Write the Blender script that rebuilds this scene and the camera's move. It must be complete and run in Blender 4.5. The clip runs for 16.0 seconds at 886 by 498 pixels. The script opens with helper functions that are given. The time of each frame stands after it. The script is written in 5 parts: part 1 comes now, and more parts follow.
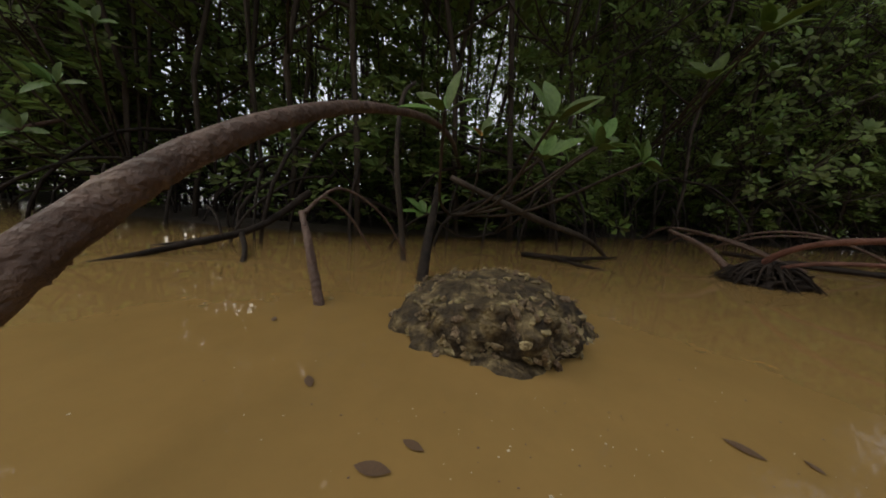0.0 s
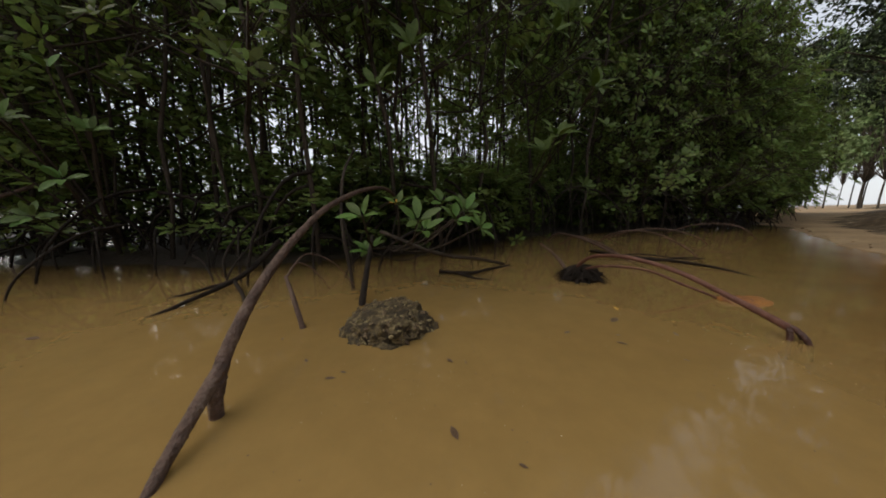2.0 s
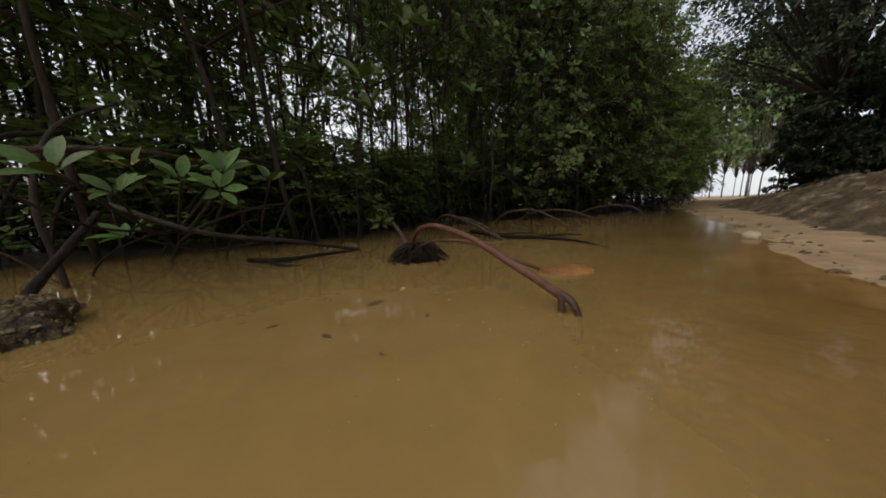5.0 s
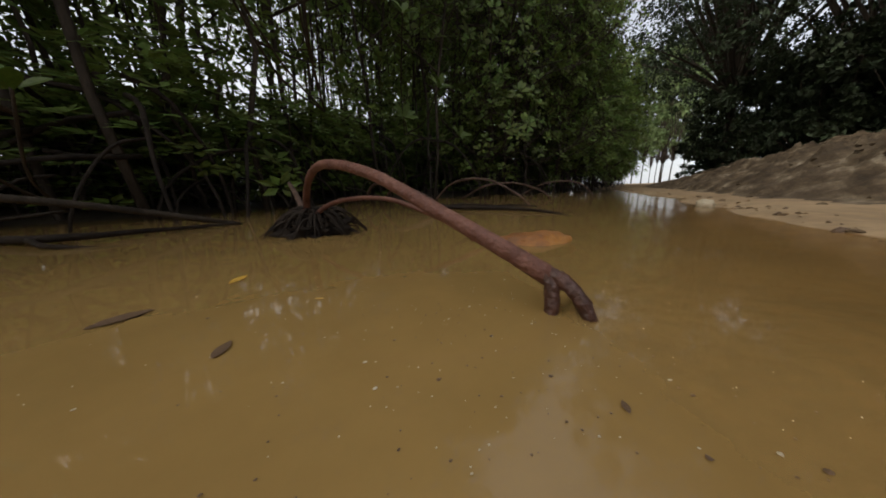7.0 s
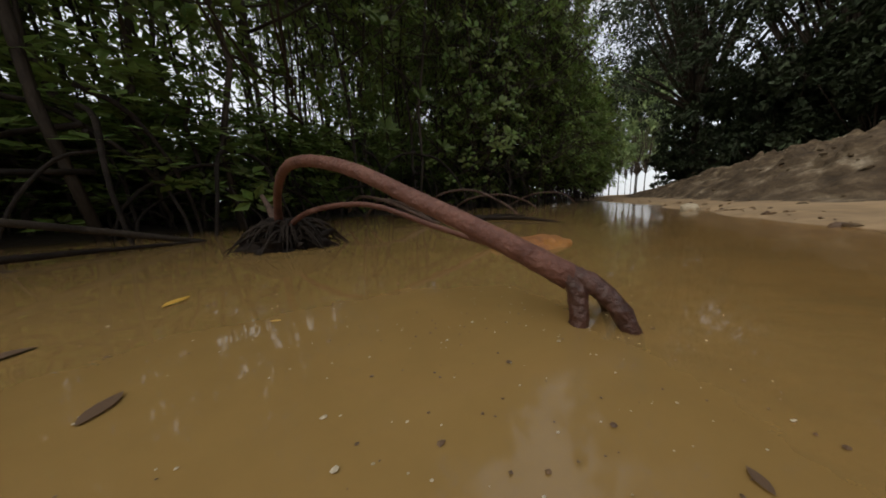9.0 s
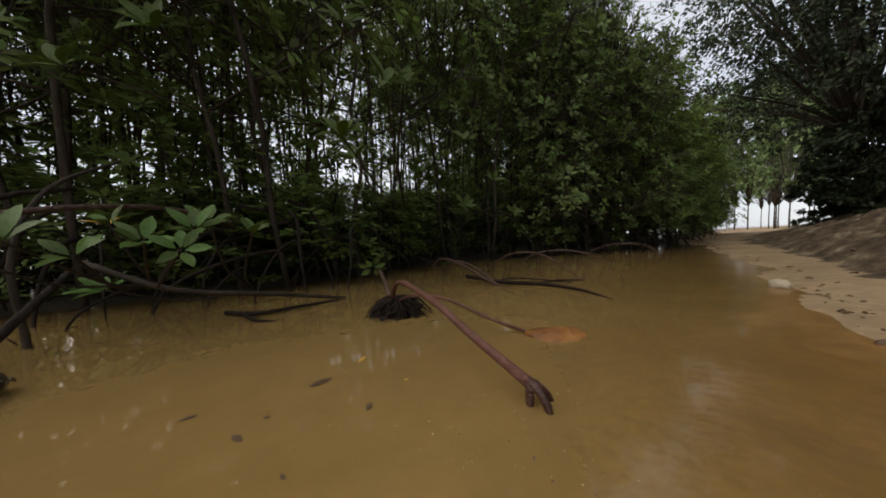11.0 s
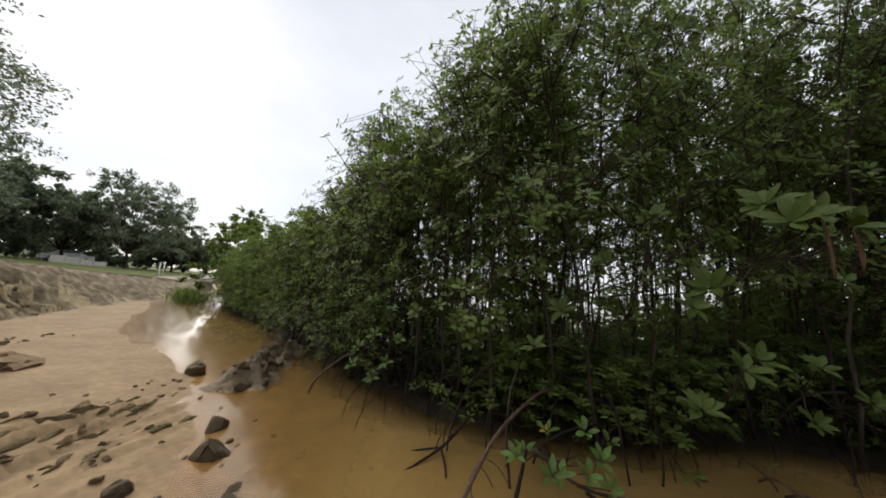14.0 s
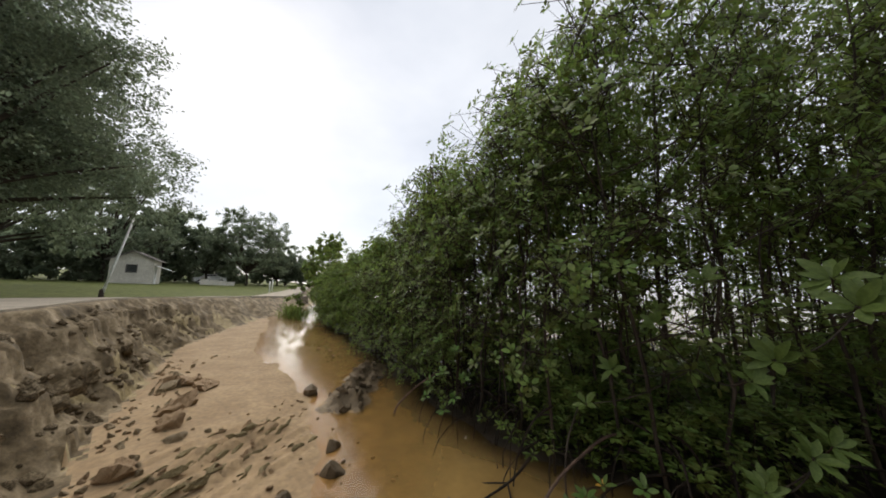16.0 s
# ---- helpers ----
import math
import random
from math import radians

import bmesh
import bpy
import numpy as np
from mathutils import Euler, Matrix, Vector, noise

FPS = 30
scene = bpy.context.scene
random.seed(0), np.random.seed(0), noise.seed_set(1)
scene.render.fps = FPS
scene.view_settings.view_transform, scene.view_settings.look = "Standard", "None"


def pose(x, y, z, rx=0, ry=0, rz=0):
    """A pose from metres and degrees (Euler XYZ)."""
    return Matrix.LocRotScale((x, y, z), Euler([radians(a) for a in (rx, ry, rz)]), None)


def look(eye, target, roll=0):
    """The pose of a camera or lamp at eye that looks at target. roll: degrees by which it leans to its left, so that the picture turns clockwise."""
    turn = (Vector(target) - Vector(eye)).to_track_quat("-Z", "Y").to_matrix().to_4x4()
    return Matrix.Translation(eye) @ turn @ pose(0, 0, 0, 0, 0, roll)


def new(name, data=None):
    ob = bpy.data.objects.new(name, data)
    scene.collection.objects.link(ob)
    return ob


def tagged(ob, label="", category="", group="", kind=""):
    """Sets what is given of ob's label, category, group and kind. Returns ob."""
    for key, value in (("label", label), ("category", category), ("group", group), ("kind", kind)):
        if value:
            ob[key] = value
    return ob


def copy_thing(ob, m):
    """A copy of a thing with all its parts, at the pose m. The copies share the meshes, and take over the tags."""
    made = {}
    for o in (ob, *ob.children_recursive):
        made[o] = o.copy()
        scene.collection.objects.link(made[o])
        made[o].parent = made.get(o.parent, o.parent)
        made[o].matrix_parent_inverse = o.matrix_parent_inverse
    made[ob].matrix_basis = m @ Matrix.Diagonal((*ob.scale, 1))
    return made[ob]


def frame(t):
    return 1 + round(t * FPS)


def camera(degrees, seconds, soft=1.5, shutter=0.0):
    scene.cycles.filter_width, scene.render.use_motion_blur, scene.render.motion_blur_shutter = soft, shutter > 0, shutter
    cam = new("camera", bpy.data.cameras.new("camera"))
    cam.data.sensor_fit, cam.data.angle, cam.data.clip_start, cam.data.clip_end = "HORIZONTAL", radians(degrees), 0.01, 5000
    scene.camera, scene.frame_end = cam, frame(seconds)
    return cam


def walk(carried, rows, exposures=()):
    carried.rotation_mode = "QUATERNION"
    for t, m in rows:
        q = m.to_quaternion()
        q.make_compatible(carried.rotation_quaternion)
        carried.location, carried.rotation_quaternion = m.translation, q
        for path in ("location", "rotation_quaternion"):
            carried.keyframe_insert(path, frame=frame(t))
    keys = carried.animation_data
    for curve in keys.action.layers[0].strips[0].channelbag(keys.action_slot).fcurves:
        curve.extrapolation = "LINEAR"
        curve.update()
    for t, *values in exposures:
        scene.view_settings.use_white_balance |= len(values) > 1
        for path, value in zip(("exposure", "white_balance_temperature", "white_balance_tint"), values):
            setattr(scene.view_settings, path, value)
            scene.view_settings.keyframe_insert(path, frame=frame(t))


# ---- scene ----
cam = camera(117.56, 16.0, soft=1.8)
PATH = [
    (0, pose(-0.088, 0.101, 0.142, 81.24, -4.06, -2.66)),
    (0.5, pose(-0.069, 0.067, 0.178, 80.65, -3.98, -3.28)),
    (1, pose(-0.044, -0.021, 0.209, 80.10, -3.19, -4.90)),
    (1.5, pose(-0.020, -0.127, 0.239, 81.21, -0.92, -7.74)),
    (2, pose(0.020, -0.266, 0.329, 80.33, -0.06, -10.02)),
    (2.5, pose(0.101, -0.368, 0.398, 78.89, 0.45, -11.97)),
    (3, pose(0.224, -0.411, 0.433, 79.24, 0.86, -12.86)),
    (3.5, pose(0.376, -0.366, 0.372, 79.87, 1.49, -13.57)),
    (4, pose(0.476, -0.317, 0.313, 80.81, 1.76, -14.67)),
    (6.5, pose(0.731, -0.003, 0.113, 77.32, 0.45, -26.26)),
    (7, pose(0.772, 0.042, 0.109, 76.68, 0.69, -28.81)),
    (7.5, pose(0.778, 0.069, 0.098, 76.30, 1.08, -31.17)),
    (8, pose(0.780, 0.092, 0.082, 77.79, 1.61, -31.78)),
    (10.5, pose(0.809, 0.034, 0.133, 82.95, 2.72, -30.62)),
    (11, pose(0.727, -0.170, 0.268, 86.99, 1.64, -15.43)),
    (11.5, pose(0.565, -0.338, 0.374, 91.46, -3.71, -1.40)),
    (12, pose(0.413, -0.508, 0.414, 96.69, -3.24, 5.23)),
    (12.5, pose(0.255, -0.621, 0.499, 98.84, -3.60, 9.44)),
    (13, pose(0.143, -0.739, 0.689, 98.07, -4.37, 13.86)),
    (13.5, pose(0.104, -0.812, 0.855, 98.49, -4.72, 19.33)),
    (14, pose(0.178, -0.848, 1.029, 98.50, -3.81, 26.11)),
    (14.5, pose(0.243, -0.899, 1.187, 98.40, -2.79, 31.95)),
    (15, pose(0.321, -0.946, 1.318, 98.14, -1.93, 35.59)),
    (15.5, pose(0.371, -1.041, 1.425, 97.47, -1.14, 37.64)),
    (16, pose(0.408, -1.099, 1.465, 97.38, -0.46, 39.82)),
]
walk(cam, PATH, exposures=[(0, 0.72), (11, 0.74), (13, 0.78), (16, 0.80)])

# ---------------------------------------------------------------- sky and sun
SUN_AZ, SUN_EL = -78.0, 34.0
world = bpy.data.worlds.new("hazy_sky")
scene.world = world
world.use_nodes = True
wn, wl = world.node_tree.nodes, world.node_tree.links
wn.clear()
sky = wn.new("ShaderNodeTexSky")
sky.sky_type, sky.sun_disc = "NISHITA", False
sky.sun_elevation, sky.sun_rotation = radians(SUN_EL), radians(SUN_AZ)
bg_sky = wn.new("ShaderNodeBackground")
bg_sky.inputs["Strength"].default_value = 0.10
wl.new(sky.outputs["Color"], bg_sky.inputs["Color"])
wcoord = wn.new("ShaderNodeTexCoord")
wmap = wn.new("ShaderNodeMapping")
wmap.inputs["Scale"].default_value = (1.0, 1.0, 2.2)
wl.new(wcoord.outputs["Generated"], wmap.inputs["Vector"])
wnoise = wn.new("ShaderNodeTexNoise")
wnoise.inputs["Scale"].default_value, wnoise.inputs["Detail"].default_value = 1.6, 5.0
wl.new(wmap.outputs["Vector"], wnoise.inputs["Vector"])
wramp = wn.new("ShaderNodeValToRGB")
wramp.color_ramp.elements[0].position, wramp.color_ramp.elements[0].color = 0.38, (0.70, 0.73, 0.79, 1)
wramp.color_ramp.elements[1].position, wramp.color_ramp.elements[1].color = 0.70, (0.96, 0.97, 1.0, 1)
wl.new(wnoise.outputs["Fac"], wramp.inputs["Fac"])
bg_cloud = wn.new("ShaderNodeBackground")
bg_cloud.inputs["Strength"].default_value = 0.64
wl.new(wramp.outputs["Color"], bg_cloud.inputs["Color"])
wmix = wn.new("ShaderNodeMixShader")
wmix.inputs["Fac"].default_value = 0.85
wl.new(bg_sky.outputs[0], wmix.inputs[1])
wl.new(bg_cloud.outputs[0], wmix.inputs[2])
wout = wn.new("ShaderNodeOutputWorld")
wl.new(wmix.outputs[0], wout.inputs["Surface"])

sun = new("sun", bpy.data.lights.new("sun", "SUN"))
sun.data.energy, sun.data.angle, sun.data.color = 2.5, radians(90), (1.0, 0.93, 0.82)
sdir = Vector((math.sin(radians(SUN_AZ)) * math.cos(radians(SUN_EL)), math.cos(radians(SUN_AZ)) * math.cos(radians(SUN_EL)), math.sin(radians(SUN_EL))))
sun.matrix_world = look(sdir * 60, (0, 0, 0))


# ---------------------------------------------------------------- materials
def material(name, stops, scale=8.0, rough=(0.5, 0.8), bump=0.3, bump_scale=None, spec=0.5, stretch=(1, 1, 1), fine=None, translucent=0.0, island=0.0, random_ob=0.0, detail=6.0):
    """A principled material: a noise through colour stops, a second finer noise, bump, and gloss that varies."""
    m = bpy.data.materials.new(name)
    m.use_nodes = True
    n, l = m.node_tree.nodes, m.node_tree.links
    b = n["Principled BSDF"]
    co = n.new("ShaderNodeTexCoord")
    mp = n.new("ShaderNodeMapping")
    mp.inputs["Scale"].default_value = stretch
    l.new(co.outputs["Object"], mp.inputs["Vector"])
    n1 = n.new("ShaderNodeTexNoise")
    n1.inputs["Scale"].default_value, n1.inputs["Detail"].default_value, n1.inputs["Roughness"].default_value = scale, detail, 0.6
    l.new(mp.outputs["Vector"], n1.inputs["Vector"])
    r = n.new("ShaderNodeValToRGB")
    e = r.color_ramp.elements
    while len(e) < len(stops):
        e.new(0.5)
    for k, (pos, col) in enumerate(stops):
        e[k].position, e[k].color = pos, (*col, 1)
    l.new(n1.outputs["Fac"], r.inputs["Fac"])
    colour = r.outputs["Color"]
    n2 = n.new("ShaderNodeTexNoise")
    n2.inputs["Scale"].default_value, n2.inputs["Detail"].default_value = fine or scale * 9, 4.0
    l.new(mp.outputs["Vector"], n2.inputs["Vector"])
    hsv = n.new("ShaderNodeHueSaturation")
    l.new(colour, hsv.inputs["Color"])
    vmap = n.new("ShaderNodeMapRange")
    vmap.inputs["From Min"].default_value, vmap.inputs["From Max"].default_value = 0.25, 0.75
    vmap.inputs["To Min"].default_value, vmap.inputs["To Max"].default_value = 0.75, 1.25
    l.new(n2.outputs["Fac"], vmap.inputs["Value"])
    value = vmap.outputs["Result"]
    if island or random_ob:
        src = n.new("ShaderNodeNewGeometry").outputs["Random Per Island"] if island else n.new("ShaderNodeObjectInfo").outputs["Random"]
        amount = island or random_ob
        im = n.new("ShaderNodeMapRange")
        im.inputs["To Min"].default_value, im.inputs["To Max"].default_value = 1 - amount, 1 + amount
        l.new(src, im.inputs["Value"])
        mul = n.new("ShaderNodeMath")
        mul.operation = "MULTIPLY"
        l.new(value, mul.inputs[0])
        l.new(im.outputs["Result"], mul.inputs[1])
        value = mul.outputs["Value"]
        hm = n.new("ShaderNodeMapRange")
        hm.inputs["To Min"].default_value, hm.inputs["To Max"].default_value = 0.5 - amount * 0.06, 0.5 + amount * 0.04
        l.new(src, hm.inputs["Value"])
        l.new(hm.outputs["Result"], hsv.inputs["Hue"])
    l.new(value, hsv.inputs["Value"])
    l.new(hsv.outputs["Color"], b.inputs["Base Color"])
    rm = n.new("ShaderNodeMapRange")
    rm.inputs["To Min"].default_value, rm.inputs["To Max"].default_value = rough
    l.new(n2.outputs["Fac"], rm.inputs["Value"])
    l.new(rm.outputs["Result"], b.inputs["Roughness"])
    b.inputs["Specular IOR Level"].default_value = spec
    if bump:
        n3 = n.new("ShaderNodeTexNoise")
        n3.inputs["Scale"].default_value, n3.inputs["Detail"].default_value = bump_scale or scale * 5, 6.0
        l.new(mp.outputs["Vector"], n3.inputs["Vector"])
        bp = n.new("ShaderNodeBump")
        bp.inputs["Strength"].default_value, bp.inputs["Distance"].default_value = bump, 0.01
        l.new(n3.outputs["Fac"], bp.inputs["Height"])
        l.new(bp.outputs["Normal"], b.inputs["Normal"])
    if translucent:
        tr = n.new("ShaderNodeBsdfTranslucent")
        l.new(hsv.outputs["Color"], tr.inputs["Color"])
        mx = n.new("ShaderNodeMixShader")
        mx.inputs["Fac"].default_value = translucent
        l.new(b.outputs[0], mx.inputs[1])
        l.new(tr.outputs[0], mx.inputs[2])
        l.new(mx.outputs[0], n["Material Output"].inputs["Surface"])
    return m


def water_material():
    m = bpy.data.materials.new("muddy_water")
    m.use_nodes = True
    n, l = m.node_tree.nodes, m.node_tree.links
    b = n["Principled BSDF"]
    co = n.new("ShaderNodeTexCoord")
    big = n.new("ShaderNodeTexNoise")
    big.inputs["Scale"].default_value, big.inputs["Detail"].default_value = 0.9, 4.0
    l.new(co.outputs["Object"], big.inputs["Vector"])
    r = n.new("ShaderNodeValToRGB")
    r.color_ramp.elements[0].position, r.color_ramp.elements[0].color = 0.3, (0.29, 0.180, 0.060, 1)
    r.color_ramp.elements[1].position, r.color_ramp.elements[1].color = 0.7, (0.36, 0.232, 0.082, 1)
    l.new(big.outputs["Fac"], r.inputs["Fac"])
    silt = n.new("ShaderNodeTexNoise")
    silt.inputs["Scale"].default_value, silt.inputs["Detail"].default_value, silt.inputs["Roughness"].default_value = 16.0, 7.0, 0.62
    l.new(co.outputs["Object"], silt.inputs["Vector"])
    cloudy = n.new("ShaderNodeMapRange")
    cloudy.inputs["From Min"].default_value, cloudy.inputs["From Max"].default_value = 0.30, 0.70
    cloudy.inputs["To Min"].default_value, cloudy.inputs["To Max"].default_value = 0.93, 1.06
    l.new(silt.outputs["Fac"], cloudy.inputs["Value"])
    murk = n.new("ShaderNodeVectorMath")
    murk.operation = "SCALE"
    l.new(r.outputs["Color"], murk.inputs[0])
    l.new(cloudy.outputs["Result"], murk.inputs["Scale"])
    l.new(murk.outputs["Vector"], b.inputs["Base Color"])
    b.inputs["Roughness"].default_value = 0.03
    b.inputs["IOR"].default_value = 1.55
    mp = n.new("ShaderNodeMapping")
    mp.inputs["Scale"].default_value = (1.0, 1.6, 1.0)
    mp.inputs["Rotation"].default_value = (0, 0, 0.5)
    l.new(co.outputs["Object"], mp.inputs["Vector"])
    rip = n.new("ShaderNodeTexNoise")
    rip.inputs["Scale"].default_value, rip.inputs["Detail"].default_value = 9.0, 3.0
    l.new(mp.outputs["Vector"], rip.inputs["Vector"])
    bp = n.new("ShaderNodeBump")
    bp.inputs["Strength"].default_value, bp.inputs["Distance"].default_value = 0.025, 0.02
    l.new(rip.outputs["Fac"], bp.inputs["Height"])
    l.new(bp.outputs["Normal"], b.inputs["Normal"])
    clear = n.new("ShaderNodeBsdfTransparent")
    clear.inputs["Color"].default_value = (0.93, 0.82, 0.62, 1)
    mx = n.new("ShaderNodeMixShader")
    dp = n.new("ShaderNodeAttribute")
    dp.attribute_name = "depth"
    mr = n.new("ShaderNodeMapRange")
    mr.inputs["From Max"].default_value = 0.07
    mr.inputs["To Min"].default_value, mr.inputs["To Max"].default_value = 0.97, 0.24
    l.new(dp.outputs["Fac"], mr.inputs["Value"])
    gl = n.new("ShaderNodeBsdfGlossy")
    gl.inputs["Roughness"].default_value = 0.16
    l.new(bp.outputs["Normal"], gl.inputs["Normal"])
    fr = n.new("ShaderNodeFresnel")
    fr.inputs["IOR"].default_value = 1.18
    l.new(bp.outputs["Normal"], fr.inputs["Normal"])
    film = n.new("ShaderNodeMixShader")
    l.new(fr.outputs["Fac"], film.inputs["Fac"])
    l.new(clear.outputs[0], film.inputs[1])
    l.new(gl.outputs[0], film.inputs[2])
    l.new(mr.outputs["Result"], mx.inputs["Fac"])
    l.new(b.outputs[0], mx.inputs[1])
    l.new(film.outputs[0], mx.inputs[2])
    l.new(mx.outputs[0], n["Material Output"].inputs["Surface"])
    return m


WATER = water_material()
SAND = material("wet_sand", [(0.3, (0.235, 0.158, 0.086)), (0.7, (0.34, 0.240, 0.136))], 2.2, (0.6, 0.9), 0.2, 45, 0.18)
MUD = material("pond_mud", [(0.3, (0.13, 0.078, 0.024)), (0.7, (0.26, 0.165, 0.06))], 5.0, (0.4, 0.7), 0.4, 40)
# dark wet mud, taken near black to hold the shade below the thicket
SHADED_MUD = material("shaded_root_mud", [(0.3, (0.014, 0.010, 0.007)), (0.7, (0.042, 0.030, 0.019))], 6.0, (0.35, 0.7), 0.6, 40)
BANK = material("eroded_bank_earth", [(0.30, (0.052, 0.038, 0.021)), (0.5, (0.135, 0.100, 0.056)), (0.70, (0.30, 0.235, 0.15))], 4.5, (0.7, 0.95), 1.0, 22, 0.2)
GRASS = material("short_grass", [(0.3, (0.045, 0.06, 0.015)), (0.7, (0.12, 0.13, 0.04))], 3.0, (0.8, 1.0), 0.8, 30, 0.1)
CONCRETE = material("worn_concrete", [(0.3, (0.20, 0.17, 0.13)), (0.7, (0.30, 0.26, 0.205))], 2.0, (0.7, 0.9), 0.3, 30, 0.2)
BARK = material("wet_dark_bark", [(0.3, (0.026, 0.020, 0.015)), (0.7, (0.070, 0.054, 0.040))], 25, (0.6, 0.9), 0.6, 80, 0.14, (1, 1, 0.3))
ROOT = material("brown_root_bark", [(0.3, (0.060, 0.036, 0.026)), (0.55, (0.115, 0.070, 0.050)), (0.8, (0.21, 0.15, 0.11))], 30, (0.5, 0.85), 0.9, 120, 0.35)
RED_ROOT = material("reddish_root_bark", [(0.3, (0.085, 0.032, 0.022)), (0.6, (0.155, 0.066, 0.045)), (0.85, (0.25, 0.14, 0.10))], 35, (0.45, 0.8), 0.5, 150, 0.4)
WET_RED = material("wet_dark_red_root", [(0.3, (0.030, 0.012, 0.008)), (0.7, (0.085, 0.034, 0.022))], 35, (0.3, 0.6), 0.6, 120, 0.5)
# black of wet roots; on prop roots it also stands for deep shade
DARK_ROOT = material("wet_shaded_root", [(0.3, (0.012, 0.009, 0.007)), (0.7, (0.036, 0.026, 0.019))], 30, (0.6, 0.9), 0.6, 90, 0.15)
LEAF = material("mangrove_leaf", [(0.3, (0.082, 0.130, 0.030)), (0.7, (0.190, 0.248, 0.060))], 6, (0.40, 0.60), 0.1, 40, 0.34, translucent=0.54, island=0.5)
YOUNG = material("young_mangrove_leaf", [(0.3, (0.075, 0.14, 0.028)), (0.7, (0.14, 0.22, 0.05))], 14, (0.42, 0.6), 0.15, 60, 0.35, translucent=0.3, random_ob=0.35)
YELLOW = material("yellowed_leaf", [(0.3, (0.45, 0.24, 0.03)), (0.7, (0.62, 0.38, 0.06))], 20, (0.4, 0.6), 0.15, 60)
BROWN_LEAF = material("dead_brown_leaf", [(0.3, (0.055, 0.030, 0.015)), (0.7, (0.14, 0.078, 0.035))], 40, (0.5, 0.8), 0.3, 90)
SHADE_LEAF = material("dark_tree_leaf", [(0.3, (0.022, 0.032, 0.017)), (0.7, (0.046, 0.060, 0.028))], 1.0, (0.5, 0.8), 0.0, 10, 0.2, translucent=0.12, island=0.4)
# leaf green paled and greyed to stand for haze over the distant trees
HAZED_LEAF = material("hazed_tree_leaf", [(0.3, (0.110, 0.140, 0.090)), (0.7, (0.215, 0.255, 0.160))], 1.0, (0.5, 0.8), 0.0, 10, 0.3, translucent=0.48, island=0.4)
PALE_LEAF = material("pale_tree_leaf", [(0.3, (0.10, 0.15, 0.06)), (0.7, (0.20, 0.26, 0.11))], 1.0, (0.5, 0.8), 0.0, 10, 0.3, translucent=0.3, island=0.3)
STONE = material("oyster_crusted_stone", [(0.32, (0.016, 0.011, 0.006)), (0.5, (0.060, 0.042, 0.020)), (0.62, (0.15, 0.110, 0.050)), (0.78, (0.36, 0.29, 0.15))], 55, (0.5, 0.9), 1.0, 130, 0.3)
SHELL = material("pale_oyster_shell", [(0.3, (0.075, 0.055, 0.026)), (0.55, (0.21, 0.155, 0.075)), (0.8, (0.46, 0.38, 0.22))], 90, (0.4, 0.8), 0.6, 200, 0.4, random_ob=0.4)
ORANGE = material("rusty_orange_stone", [(0.3, (0.10, 0.038, 0.010)), (0.5, (0.26, 0.100, 0.018)), (0.75, (0.42, 0.19, 0.038))], 18, (0.4, 0.8), 0.7, 60)
CLOD = material("grey_brown_clod", [(0.3, (0.17, 0.125, 0.068)), (0.7, (0.36, 0.275, 0.165))], 12, (0.5, 0.9), 0.9, 45, 0.3)
RED_CLOD = material("reddish_clod", [(0.3, (0.20, 0.125, 0.066)), (0.7, (0.40, 0.275, 0.155))], 14, (0.6, 0.9), 0.9, 40, 0.3)
HEAP = material("dark_mud_heap", [(0.3, (0.085, 0.060, 0.034)), (0.7, (0.22, 0.162, 0.095))], 14, (0.45, 0.8), 0.9, 60, 0.3)
# littered earth whose darker colour carries the overhanging trees' shade on the right bank
SHADED_EARTH = material("shaded_litter_earth", [(0.28, (0.032, 0.022, 0.013)), (0.50, (0.085, 0.060, 0.036)), (0.60, (0.15, 0.112, 0.070)), (0.72, (0.34, 0.28, 0.20))], 5.0, (0.7, 0.95), 1.0, 26, 0.15, (0.7, 1.6, 2.6))
OLIVE = material("olive_mud", [(0.3, (0.15, 0.115, 0.054)), (0.7, (0.33, 0.26, 0.14))], 9, (0.6, 0.9), 0.9, 45, 0.2)
PALE_BIT = material("pale_shell_grit", [(0.3, (0.30, 0.235, 0.14)), (0.7, (0.50, 0.43, 0.31))], 40, (0.5, 0.8), 0.2, 90)
PLASTER = material("cream_plaster", [(0.3, (0.46, 0.43, 0.36)), (0.7, (0.60, 0.57, 0.50))], 1.5, (0.7, 0.9), 0.15, 20, 0.2)
DARK_OPENING = material("dark_window_glass", [(0.3, (0.02, 0.022, 0.024)), (0.7, (0.04, 0.042, 0.045))], 3, (0.1, 0.3), 0.0)
ROOF = material("weathered_roof_sheet", [(0.3, (0.10, 0.085, 0.075)), (0.7, (0.18, 0.16, 0.145))], 3, (0.5, 0.8), 0.3, 20)
WHITE = material("white_paint", [(0.3, (0.62, 0.62, 0.60)), (0.7, (0.78, 0.78, 0.76))], 2, (0.35, 0.6), 0.05, 10)
RUBBER = material("black_rubber", [(0.3, (0.015, 0.015, 0.015)), (0.7, (0.03, 0.03, 0.03))], 9, (0.7, 0.9), 0.1)


# ---------------------------------------------------------------- mesh helpers
def raw_mesh(name, verts, faces, mat, smooth=False):
    me = bpy.data.meshes.new(name)
    me.from_pydata([tuple(v) for v in verts], [], [tuple(int(i) for i in f) for f in faces])
    for m in (mat if isinstance(mat, (list, tuple)) else [mat]):
        me.materials.append(m)
    if smooth:
        me.polygons.foreach_set("use_smooth", [True] * len(me.polygons))
    me.update()
    return me


